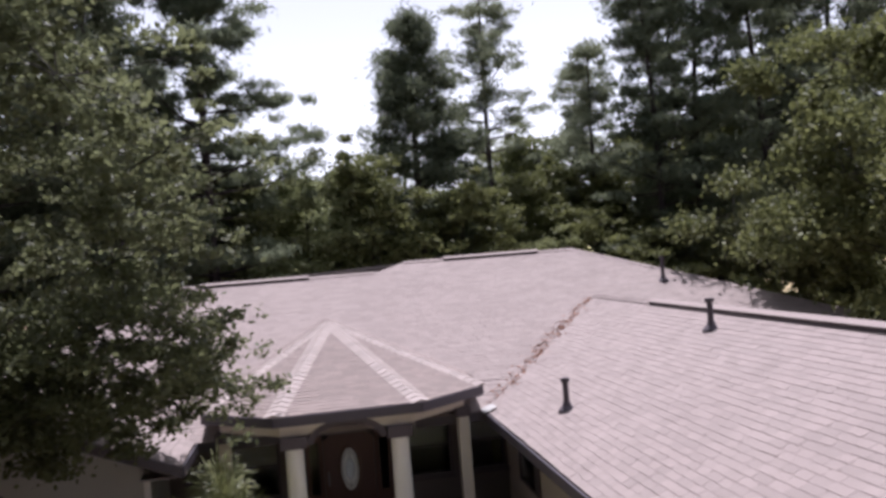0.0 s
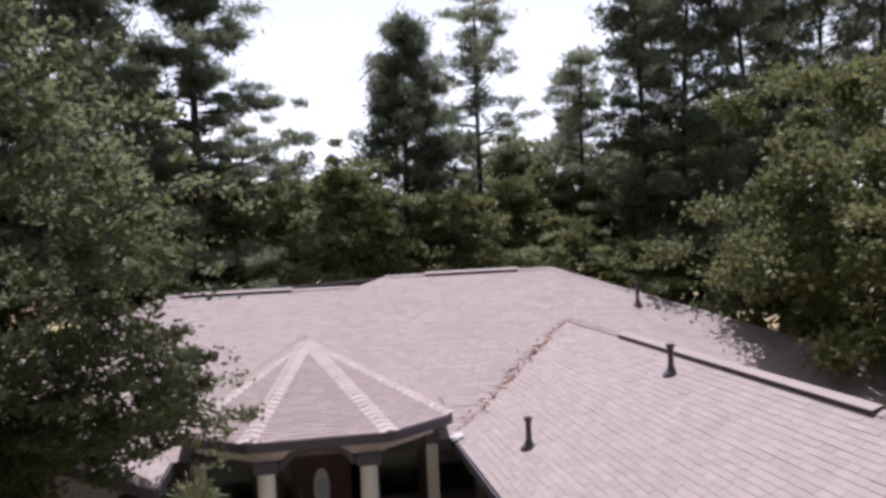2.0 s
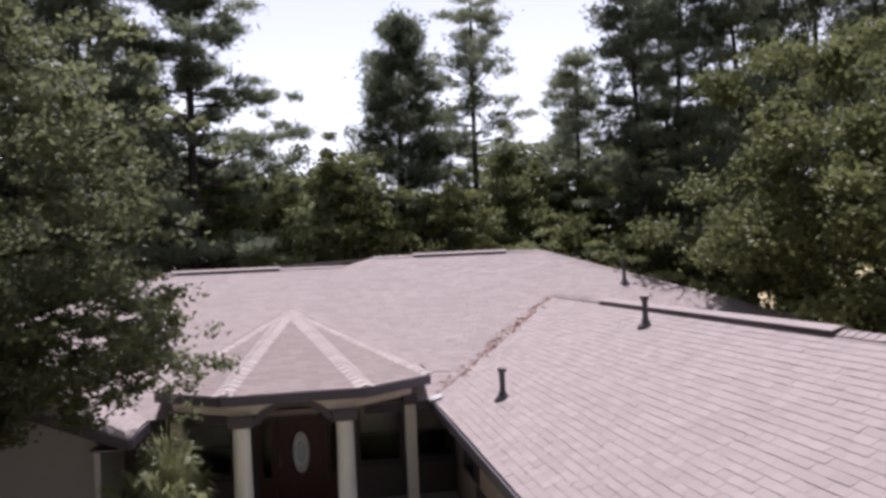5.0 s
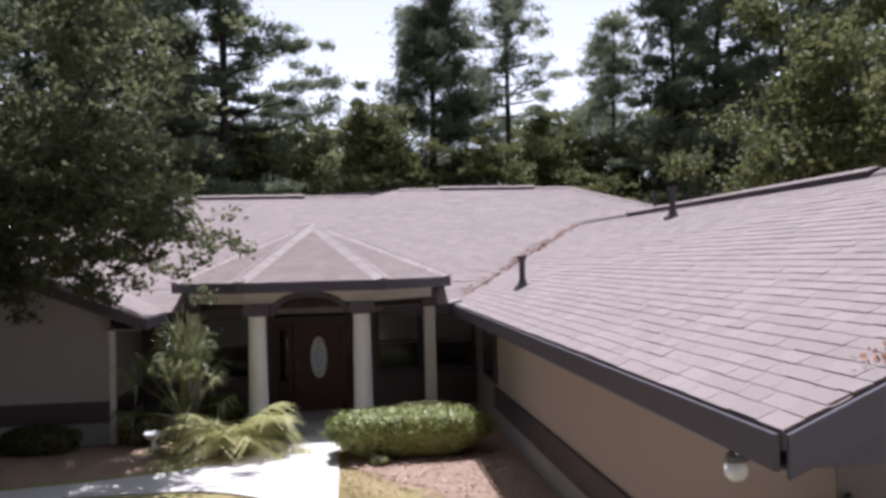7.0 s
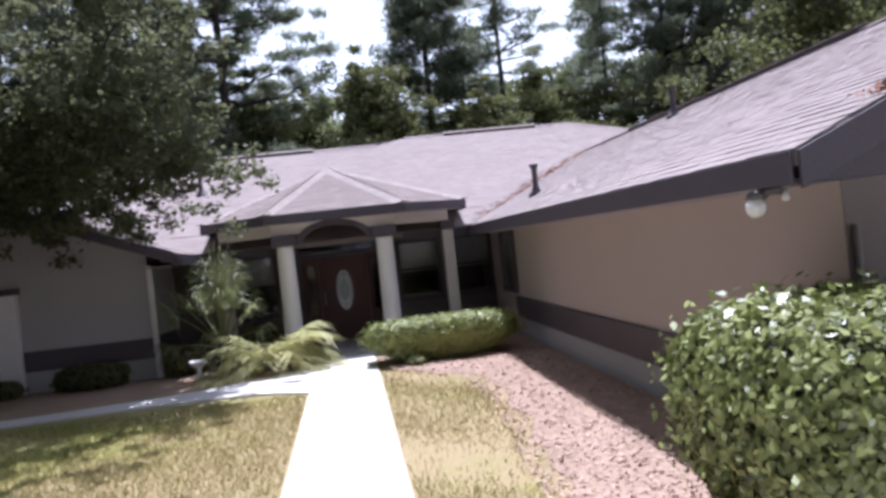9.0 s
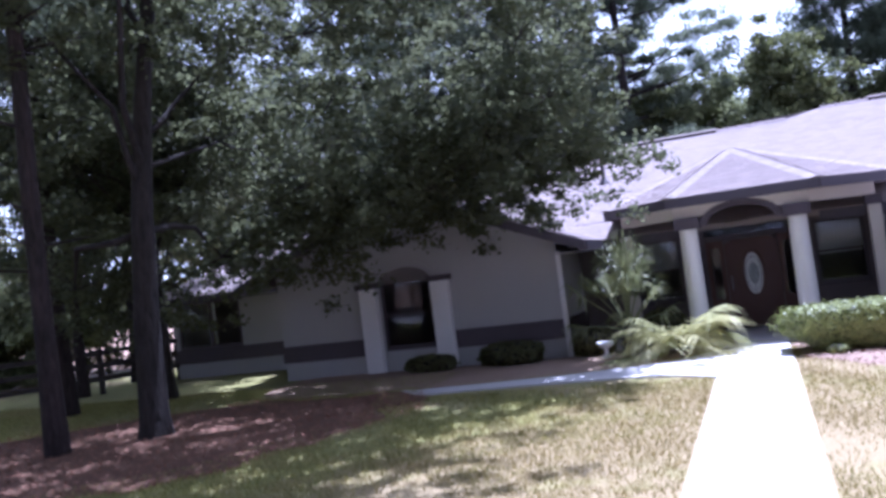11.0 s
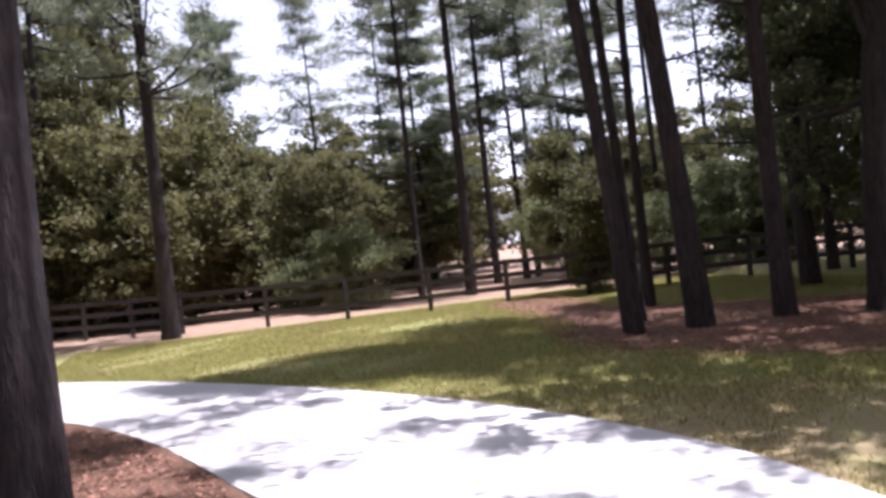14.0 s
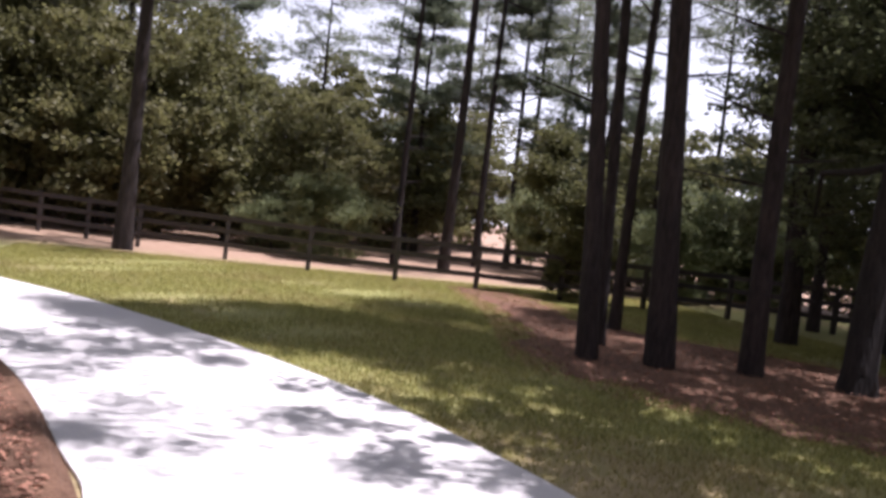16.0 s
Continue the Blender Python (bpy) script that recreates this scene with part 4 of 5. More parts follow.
# ---------------------------------------------------------------- plants
def leaf_cloud(centres, spread, count, size, rng, droop=0.0, longish=1.7, flat=0.0, level=0.0):
    """Diamond leaves scattered round centres; returns vertex and face arrays."""
    k = len(centres)
    pick = rng.integers(0, k, count)
    c = np.asarray(centres)[pick]
    off = rng.normal(size=(count, 3)) * np.asarray(spread) * rng.uniform(0.55, 1.35, k)[pick][:, None]
    p = c + off
    a = rng.normal(size=(count, 3))
    a[:, 2] = a[:, 2] * (1 - level) - droop
    a /= np.linalg.norm(a, axis=1)[:, None]
    b = rng.normal(size=(count, 3))
    b[:, 2] *= 1 - flat
    b -= (b * a).sum(1)[:, None] * a
    b /= np.linalg.norm(b, axis=1)[:, None] + 1e-9
    s = size * rng.uniform(0.6, 1.3, count)[:, None]
    v = np.stack([p - a * s * longish * 0.5, p + b * s * 0.5, p + a * s * longish * 0.5, p - b * s * 0.5], 1).reshape(-1, 3)
    f = np.arange(4 * count).reshape(-1, 4)
    return v, f


def array_mesh(name, v, f, material, parent=None, label=""):
    me = bpy.data.meshes.new(name)
    me.vertices.add(len(v))
    me.vertices.foreach_set("co", np.asarray(v, np.float32).ravel())
    me.loops.add(f.size)
    me.loops.foreach_set("vertex_index", f.ravel().astype(np.int32))
    me.polygons.add(len(f))
    me.polygons.foreach_set("loop_start", np.arange(0, f.size, f.shape[1], dtype=np.int32))
    me.update(calc_edges=True)
    me.materials.append(material)
    ob = new(name, me)
    ob.parent = parent
    if label:
        tagged(ob, label)
    return ob


GROUPS = {"pine_tree": "pines round the house", "oak_tree": "oaks round the house", "bush": "bushes behind the fence", "shrub": "shrubs behind the fence", "understory_tree": "young trees of the wood",
          "low_shrub": "low shrubs along the house", "clipped_hedge": "", "round_bush": ""}


def pine(name, place, height, trunk_r, crown_from, reach, leaves, size, seed, label, leaf=None, lean=(0, 0), bark=None, stubs=0, layered=True, whorls=1.0, cone=False, forked=0.0):
    """A tall pine: tapered leaning trunk, whorls of limbs, tufts of needles towards their ends."""
    rng = np.random.default_rng(seed)
    root = tagged(empty(name, (place[0], place[1], 0)), label, "tree", GROUPS[name])
    verts, faces = [], []
    n = 10
    bend = rng.normal(size=2) * 0.25

    def centre(h):
        u = h / height
        return Vector((lean[0] * h + bend[0] * math.sin(u * 3.1), lean[1] * h + bend[1] * math.sin(u * 2.3 + 1) - bend[1] * math.sin(1), h))

    pts = [centre(height * k / n) for k in range(n + 1)]
    radii = [trunk_r * (1.25 if k == 0 else 1.0 - 0.85 * k / n) for k in range(n + 1)]
    pts[0].z = -0.1
    tube_arrays(pts, radii, 10, verts, faces)
    if forked:
        f0 = centre(height * forked)
        tube_arrays([f0 - Vector((0, 0, 0.3)), f0 + Vector((0.1, 0.35, 1.2)), f0 + Vector((0.2, 0.75, 4.0)), f0 + Vector((0.2, 1.0, 8.0))], [trunk_r * 0.75, trunk_r * 0.62, trunk_r * 0.5, trunk_r * 0.2], 9, verts, faces)
    mesh_object("trunk", verts, faces, bark or BARK, root, True)
    verts, faces, tips = [], [], []
    h = height * crown_from
    for k in range(stubs):
        hh = height * rng.uniform(0.14, max(0.2, crown_from))
        a = rng.uniform(0, 6.28)
        d = Vector((math.cos(a), math.sin(a), 0.15))
        L = rng.uniform(0.5, 1.6)
        tube_arrays([centre(hh), centre(hh) + d * L], [0.03, 0.01], 4, verts, faces)
    h0, whorl = h, 0.55 * whorls
    while h < height * 0.99:
        u = (h - height * crown_from) / (height * (1 - crown_from))
        length = reach * (1.05 - 0.85 * u) if cone else reach * (0.55 + 0.45 * math.sin(min(1, u * 1.2 + 0.2) * math.pi)) * (1 - 0.35 * u)
        for _ in range(rng.integers(2, 5)):
            a = rng.uniform(0, 6.28)
            L = length * rng.uniform(0.55, 1.15)
            rise = rng.uniform(-0.1, 0.35) + 0.3 * u
            d = Vector((math.cos(a), math.sin(a), rise))
            c = centre(h)
            p = [c, c + d * L * 0.5 + Vector((0, 0, -0.05 * L)), c + d * L + Vector((0, 0, 0.04 * L))]
            r = max(0.012, trunk_r * 0.28 * (1 - u))
            tube_arrays(p, [r, r * 0.6, r * 0.2], 5, verts, faces)
            for s in (0.45, 0.62, 0.78, 0.9, 1.0):
                tips.append(tuple(c + d * L * s + Vector((rng.normal() * 0.13 * L, rng.normal() * 0.13 * L, rng.normal() * 0.10))))
        h += rng.uniform(0.6, 1.4) * whorl
    tips.append(tuple(centre(height)))
    tagged(mesh_object("branchwork", verts, faces, bark or BARK, root, True), kind="stuff")
    v, f = leaf_cloud(tips, (0.27, 0.27, 0.12 if layered else 0.24), int(leaves * 0.9), size * 0.58, rng, -0.2, 5.5, 0.3)
    array_mesh("crown", v, f, leaf or PINE_LEAF, root)
    return root


def broadleaf(name, place, height, trunk_r, base, radius, leaves, size, seed, label, leaf=None, off=(0, 0), clumps=60, flatten=1.0, fork=0.3, tuft=1.0, lobe_count=13, boughs=(), level=0.2, sprays=0):
    """A broad-leaved tree: forked trunk, curved limbs to every clump, leaves gathered in uneven clumps with gaps."""
    rng = np.random.default_rng(seed)
    root = tagged(empty(name, (place[0], place[1], 0)), label, "tree", GROUPS[name])
    mid = Vector((off[0], off[1], (base + height) / 2))
    half = (height - base) / 2
    lobes = []
    for k in range(lobe_count):
        q = rng.normal(size=3)
        q /= np.linalg.norm(q)
        reach = rng.uniform(0.45, 0.72)
        lobes.append((mid + Vector((q[0] * radius * reach, q[1] * radius * reach, q[2] * half * reach)), rng.uniform(0.28, 0.46)))
    lobes += [(Vector(q[:3]), q[3]) for q in boughs]
    ends = []
    for k in range(clumps):
        c, r = lobes[k % len(lobes)]
        q = rng.normal(size=3)
        q[2] += 0.25
        q *= rng.uniform(0.55, 1.0) / np.linalg.norm(q)
        ends.append(c + Vector((q[0] * radius * r, q[1] * radius * r, q[2] * half * r * flatten)))
    verts, faces = [], []
    tall = base + (height - base) * 0.72

    def stem(z):
        u = max(0.0, min(1.0, z / tall))
        return Vector((off[0] * 0.6 * u ** 2 + 0.12 * math.sin(3 * u + seed), off[1] * 0.6 * u ** 2 + 0.12 * math.sin(2.3 * u), z))

    levels = [-0.1, 0.35] + [tall * k / 7 for k in range(1, 8)]
    tube_arrays([tuple(stem(z)) for z in levels], [trunk_r * 1.35, trunk_r] + [trunk_r * (1 - 0.88 * k / 7) for k in range(1, 8)], 10, verts, faces)
    mesh_object("trunk", verts, faces, OAK_BARK, root, True)
    verts, faces = [], []
    joined = []
    for c, r in sorted(lobes, key=lambda q: (q[0] - stem(min(tall, q[0].z * 0.8))).length):
        z0 = min(tall * 0.95, max(height * fork * 0.6, c.z * rng.uniform(0.5, 0.92)))
        s, thick = stem(z0), trunk_r * 0.36 * (1 - 0.6 * z0 / tall)
        near = min(joined, key=lambda q: (q[0] - c).length) if len(joined) > 5 else None
        if near and (near[0] - c).length < 0.8 * (s - c).length:
            s, thick = near[0], near[1] * 0.55
        m = s.lerp(c, 0.5) + Vector((rng.normal() * 0.12, rng.normal() * 0.12, rng.uniform(0.03, 0.14))) * (c - s).length
        tube_arrays([s, s.lerp(m, 0.5) + Vector((rng.normal(), rng.normal(), rng.normal())) * 0.04 * (c - s).length, m, c], [thick, thick * 0.8, thick * 0.62, thick * 0.3], 6, verts, faces)
        joined.append((c, max(thick * 0.6, 0.02)))
    for k, q in enumerate(ends):
        c, r = lobes[k % len(lobes)]
        tube_arrays([c.lerp(q, 0.05), q], [trunk_r * 0.06, trunk_r * 0.02], 3, verts, faces)
    tagged(mesh_object("branchwork", verts, faces, OAK_BARK, root, True), kind="stuff")
    sp = (radius * 0.06 + 0.14) * tuft
    centres = [tuple(e) for e in ends]
    if sprays:
        base_at = np.repeat(np.array(centres), sprays, 0)
        centres = base_at + rng.normal(size=base_at.shape) * np.array((sp, sp, sp * 0.6)) * 1.25
        sp *= 0.42
    v, f = leaf_cloud(centres, (sp, sp, sp * 0.55), leaves, size, rng, 0.2, 1.6, level, level)
    v[:, 2] = np.maximum(v[:, 2], 0.15)
    array_mesh("crown", v, f, leaf or OAK_LEAF, root)
    return root


def far_copy(ob, place, scale, turn, label=""):
    c = copy_thing(ob, pose(place[0], place[1], 0, 0, 0, turn))
    c.scale = (scale[0], scale[0], scale[1])
    if label:
        tagged(c, label)
    return c


# the trees in the pine straw, before the gable wing
pine("pine_tree", (-14.65, -0.85), 21, 0.15, 0.46, 2.6, 24000, 0.085, 11, "tall leaning pine with dark bark in pine straw", lean=(-0.01, -0.09), stubs=6)
pine("pine_tree", (-16.1, 0.1), 19, 0.115, 0.46, 2.7, 11000, 0.08, 17, "slim pine beside the leaning pine", lean=(-0.01, -0.06), stubs=6)
pine("pine_tree", (-14.3, 0.2), 22, 0.20, 0.46, 2.6, 24000, 0.085, 12, "thick forked pine leaning out of the pine straw", lean=(-0.01, -0.075), stubs=6, forked=0.26)
pine("pine_tree", (-14.1, 1.7), 20, 0.165, 0.36, 4.4, 26000, 0.085, 13, "dark slender pine in pine straw", lean=(0, -0.03), stubs=10)
pine("pine_tree", (-18.4, 1.7), 19, 0.12, 0.42, 3.0, 10000, 0.08, 14, "slender dark pine behind the thick trunks", stubs=9)
pine("pine_tree", (-19.9, 7.2), 18, 0.13, 0.2, 2.5, 22000, 0.08, 15, "slender dark pine behind the thick trunks", stubs=9)
pine("pine_tree", (-18.4, 6.0), 20, 0.21, 0.38, 2.7, 24000, 0.08, 16, "dark pine near the fence corner", stubs=10)
pine("pine_tree", (-21.6, 9.6), 19, 0.15, 0.20, 3.0, 26000, 0.08, 19, "dark pine near the fence corner", stubs=10)
# Boughs from z 11 up are out of view, added to shade the lawn.
broadleaf("oak_tree", (-13.2, 2.8), 16.0, 0.25, 6.0, 6.8, 160000, 0.078, 21, "large dark oak shading the gable wing", DARK_LEAF, off=(2.2, 3.05), clumps=600, sprays=5, fork=0.36, tuft=0.62, lobe_count=9, flatten=0.75, level=0.45,
          boughs=[(x - 0.4, y + 0.05, z, r) for x, y, z, r in [(4.3, 3.6, 4.3, 0.22), (6.0, 3.6, 5.0, 0.18), (3.0, 4.2, 3.9, 0.22), (1.0, 3.6, 3.7, 0.22), (6.4, 4.2, 6.4, 0.2), (5.2, 4.4, 4.2, 0.2), (-1.5, 3.0, 3.8, 0.22), (2.5, 2.0, 4.0, 0.18), (5.6, 4.2, 8.5, 0.22),
                  (-2.0, 1.0, 2.7, 0.2), (-1.2, 2.8, 2.6, 0.2), (0.4, 2.4, 3.0, 0.2), (-3.0, 3.2, 2.4, 0.22), (3.4, 3.0, 3.5, 0.18), (1.2, -1.0, 8.6, 0.3), (3.6, 0.2, 9.2, 0.3), (-1.6, -1.6, 8.8, 0.3),
                  (1.5, 1.0, 6.2, 0.18), (-1.5, 1.2, 6.0, 0.18), (3.2, 1.6, 6.6, 0.18), (0.2, -1.2, 6.6, 0.16), (4.4, 2.4, 7.2, 0.18), (-2.8, 0.6, 4.8, 0.18), (0.8, 2.2, 5.2, 0.16), (2.6, 3.2, 5.6, 0.18),
                  (2.5, 8.0, 8.5, 0.32), (0.0, 8.5, 9.0, 0.32), (-1.5, 6.5, 8.0, 0.3), (4.5, 7.0, 8.0, 0.26), (1.0, 6.5, 7.0, 0.28), (4.8, 3.0, 3.7, 0.18), (2.2, 3.6, 3.3, 0.2),
                  (0.2, -3.2, 9.4, 0.28), (3.0, -2.6, 9.6, 0.28), (5.0, -1.2, 8.8, 0.26), (-2.2, -3.4, 10.2, 0.28), (2.0, -4.2, 10.6, 0.26), (6.6, 0.8, 8.4, 0.24), (7.6, 2.6, 7.8, 0.2), (4.4, 0.6, 7.6, 0.22), (4.8, -3.0, 9.2, 0.24), (3.6, -4.4, 9.8, 0.24), (5.8, -2.2, 8.6, 0.22),
                  (5.9, 3.2, 4.4, 0.16), (6.4, 4.2, 4.1, 0.15), (5.2, 4.2, 4.0, 0.16), (7.0, 3.4, 5.0, 0.16), (4.4, 3.0, 4.8, 0.17), (6.9, 4.8, 5.2, 0.15), (3.6, 4.4, 4.4, 0.17),
                  (7.2, 4.8, 3.9, 0.13), (6.6, 5.3, 3.6, 0.14), (5.6, 5.4, 3.3, 0.15), (7.6, 5.6, 4.4, 0.12), (4.6, 5.0, 3.4, 0.15), (3.4, 4.8, 3.4, 0.15), (2.2, 4.6, 3.3, 0.15), (1.0, 4.4, 3.0, 0.16), (-0.4, 4.2, 2.9, 0.18), (1.8, 3.0, 3.2, 0.18),
                  (4.2, -4.0, 8.2, 0.24), (5.4, -3.4, 8.0, 0.22), (3.0, -3.4, 7.8, 0.22), (5.0, -2.0, 7.4, 0.2), (1.2, -3.0, 8.4, 0.24), (3.4, 0.0, 8.6, 0.26), (2.2, -1.4, 8.2, 0.26), (5.6, 1.8, 8.8, 0.24), (4.0, 2.2, 9.4, 0.26), (1.4, 0.6, 9.2, 0.28), (6.2, -0.6, 9.2, 0.22),
                  (4.6, 5.0, 5.4, 0.2), (3.0, 5.6, 5.6, 0.22), (5.9, 5.4, 5.6, 0.17), (1.4, 5.0, 5.2, 0.22), (0.0, 4.6, 5.0, 0.22), (5.4, 6.4, 6.4, 0.2), (2.2, 7.0, 6.6, 0.22), (6.6, 5.0, 7.0, 0.2),
                  (5.2, -0.3, 13.0, 0.3), (6.6, 1.8, 13.5, 0.3), (7.6, 4.2, 14.0, 0.3), (8.4, 6.0, 14.2, 0.28), (5.4, -1.9, 13.0, 0.28), (4.4, -3.0, 12.8, 0.28), (6.0, -3.0, 13.2, 0.24), (3.4, -1.6, 13.2, 0.28), (6.0, 4.0, 14.4, 0.3), (4.6, 1.6, 14.2, 0.3), (6.6, -2.4, 11.8, 0.28), (5.4, -3.4, 11.5, 0.28), (7.4, -1.0, 12.4, 0.26), (4.6, -2.6, 11.0, 0.26), (6.4, 0.2, 12.0, 0.26)]])
broadleaf("oak_tree", (-16.9, 7.6), 14, 0.2, 2.4, 4.8, 64000, 0.07, 22, "dark oak beside the west end wall", DARK_LEAF, clumps=200, lobe_count=22, tuft=0.8, flatten=0.6)
young_oak = broadleaf("oak_tree", (-17.6, 8.2), 12.5, 0.13, 1.8, 3.0, 36000, 0.07, 23, "dark young oak among the pines by the fence", DARK_LEAF, clumps=140, lobe_count=16, tuft=0.8, flatten=0.6)
# Copies added for the shade they cast on the lawn west of the gable.
far_copy(young_oak, (-19.6, 10.2), (1.25, 1.05), 130, "young oak added before the west wall for shade")
far_copy(young_oak, (-22.6, 12.6), (1.2, 1.05), 250, "young oak added before the west wall for shade")
# trunk by the drive
pine("pine_tree", (-12.5, -9.85), 19, 0.10, 0.5, 2.4, 9000, 0.075, 20, "slim dark pine on the straw mound", stubs=4)
# Crown widened and thickened, mostly out of view, to shade the mound.
pine("pine_tree", (-9.25, -8.88), 20, 0.21, 0.45, 6.8, 80000, 0.075, 18, "stout pine on the straw mound by the drive", lean=(-0.02, 0.02), stubs=3)

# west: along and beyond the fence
pine("pine_tree", (-27.9, -8.6), 20, 0.24, 0.36, 3.6, 16000, 0.09, 31, "pine at the fence line", stubs=8, leaf=HAZY_PINE)
pine("pine_tree", (-30.6, 1.7), 21, 0.20, 0.5, 3.0, 11000, 0.09, 32, "tall straight pine behind the fence", stubs=8, leaf=HAZY_PINE)
base_pines = [pine("pine_tree", (-33, 0.5), 19, 0.14, 0.56, 2.8, 8000, 0.09, 33, "slender pine beyond the fence", stubs=14, leaf=HAZY_PINE),
              pine("pine_tree", (-36, 4.8), 21, 0.17, 0.54, 3.3, 10000, 0.09, 34, "tall pine beyond the fence", stubs=14, leaf=HAZY_PINE)]
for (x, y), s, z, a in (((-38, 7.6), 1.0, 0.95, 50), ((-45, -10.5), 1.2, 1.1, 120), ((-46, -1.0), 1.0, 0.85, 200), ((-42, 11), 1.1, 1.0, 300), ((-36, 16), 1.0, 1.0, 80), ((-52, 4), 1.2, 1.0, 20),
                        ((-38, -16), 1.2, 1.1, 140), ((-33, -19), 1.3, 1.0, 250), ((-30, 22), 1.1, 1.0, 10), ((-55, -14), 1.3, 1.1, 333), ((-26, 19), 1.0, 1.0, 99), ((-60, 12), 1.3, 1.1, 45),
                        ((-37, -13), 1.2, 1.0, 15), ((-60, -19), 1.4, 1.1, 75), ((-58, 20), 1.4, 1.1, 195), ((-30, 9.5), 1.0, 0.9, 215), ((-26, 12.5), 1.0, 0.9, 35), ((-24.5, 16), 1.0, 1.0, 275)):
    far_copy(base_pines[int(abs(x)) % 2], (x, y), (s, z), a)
leafy = pine("pine_tree", (-37.5, 6.8), 15.5, 0.16, 0.3, 3.0, 22000, 0.10, 35, "bushy pine beyond the fence", stubs=6, leaf=HAZY_PINE)
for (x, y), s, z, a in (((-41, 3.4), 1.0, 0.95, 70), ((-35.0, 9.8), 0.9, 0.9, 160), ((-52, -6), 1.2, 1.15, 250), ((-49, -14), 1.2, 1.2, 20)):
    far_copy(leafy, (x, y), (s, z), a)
bushes = [broadleaf("bush", (-35.4, -10.2), 9.0, 0.12, -1.2, 4.0, 25000, 0.13, 41, "large dark bush behind the fence", SHADED_LEAF, clumps=240, tuft=0.8, lobe_count=24, flatten=0.7),
          broadleaf("bush", (-36.5, -5.6), 9.2, 0.12, -1.2, 4.0, 25000, 0.13, 42, "large grey-green bush behind the fence", SHADED_LEAF, clumps=240, tuft=0.8, lobe_count=24, flatten=0.7)]
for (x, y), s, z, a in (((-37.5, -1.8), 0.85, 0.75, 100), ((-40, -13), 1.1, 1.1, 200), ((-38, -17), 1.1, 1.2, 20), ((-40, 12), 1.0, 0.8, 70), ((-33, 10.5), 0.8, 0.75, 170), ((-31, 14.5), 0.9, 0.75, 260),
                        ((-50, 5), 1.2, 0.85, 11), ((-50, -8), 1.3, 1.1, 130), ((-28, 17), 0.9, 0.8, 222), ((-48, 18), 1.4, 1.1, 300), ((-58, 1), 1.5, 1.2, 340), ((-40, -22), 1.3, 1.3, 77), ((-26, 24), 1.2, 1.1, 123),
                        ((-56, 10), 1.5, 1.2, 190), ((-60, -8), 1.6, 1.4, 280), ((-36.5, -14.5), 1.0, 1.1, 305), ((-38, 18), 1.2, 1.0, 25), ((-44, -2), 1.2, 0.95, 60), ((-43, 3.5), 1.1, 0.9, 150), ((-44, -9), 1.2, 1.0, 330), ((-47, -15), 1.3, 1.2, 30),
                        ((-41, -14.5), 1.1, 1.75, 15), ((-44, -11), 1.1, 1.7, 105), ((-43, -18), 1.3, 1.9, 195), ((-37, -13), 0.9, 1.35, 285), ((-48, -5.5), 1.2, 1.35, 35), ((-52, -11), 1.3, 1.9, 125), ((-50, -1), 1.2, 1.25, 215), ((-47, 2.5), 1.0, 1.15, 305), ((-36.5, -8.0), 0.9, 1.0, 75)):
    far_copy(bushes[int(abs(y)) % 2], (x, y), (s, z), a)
broadleaf("bush", (-24.9, 3.6), 5.6, 0.08, -0.8, 1.8, 32000, 0.075, 43, "narrow dark evergreen at the fence", SHADED_LEAF, clumps=70)
shrub = broadleaf("shrub", (-31.5, -2.2), 3.7, 0.06, -0.8, 1.9, 12000, 0.08, 44, "light green shrub behind the fence", LIGHT_LEAF, clumps=40)
for (x, y), s, z, a in (((-30.0, 5.5), 0.9, 1.2, 90), ((-33, -4.0), 0.8, 0.7, 200), ((-29.5, 12.2), 1.4, 1.5, 15), ((-28, 14), 1.3, 1.2, 300), ((-33.5, 7.0), 1.1, 1.3, 120), ((-27.5, 8.5), 0.9, 1.0, 60)):
    far_copy(shrub, (x, y), (s, z), a)

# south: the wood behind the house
pine("pine_tree", (6.2, 36.5), 20.0, 0.27, 0.56, 3.8, 17000, 0.10, 51, "tall sparse pine behind the house", stubs=12, leaf=HAZY_PINE, whorls=1.2)
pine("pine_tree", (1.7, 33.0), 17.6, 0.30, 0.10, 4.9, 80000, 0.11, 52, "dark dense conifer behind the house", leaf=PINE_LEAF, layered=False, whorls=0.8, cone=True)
pine("pine_tree", (-8.2, 29.5), 24, 0.30, 0.14, 5.2, 100000, 0.11, 53, "broad layered pine behind the house", leaf=HAZY_PINE, whorls=0.8)
south = [pine("pine_tree", (12.8, 38), 17.5, 0.22, 0.35, 3.2, 15000, 0.11, 54, "tall pine in the wood", leaf=HAZY_PINE),
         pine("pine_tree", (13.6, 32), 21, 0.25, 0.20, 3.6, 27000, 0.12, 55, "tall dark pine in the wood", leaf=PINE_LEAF)]
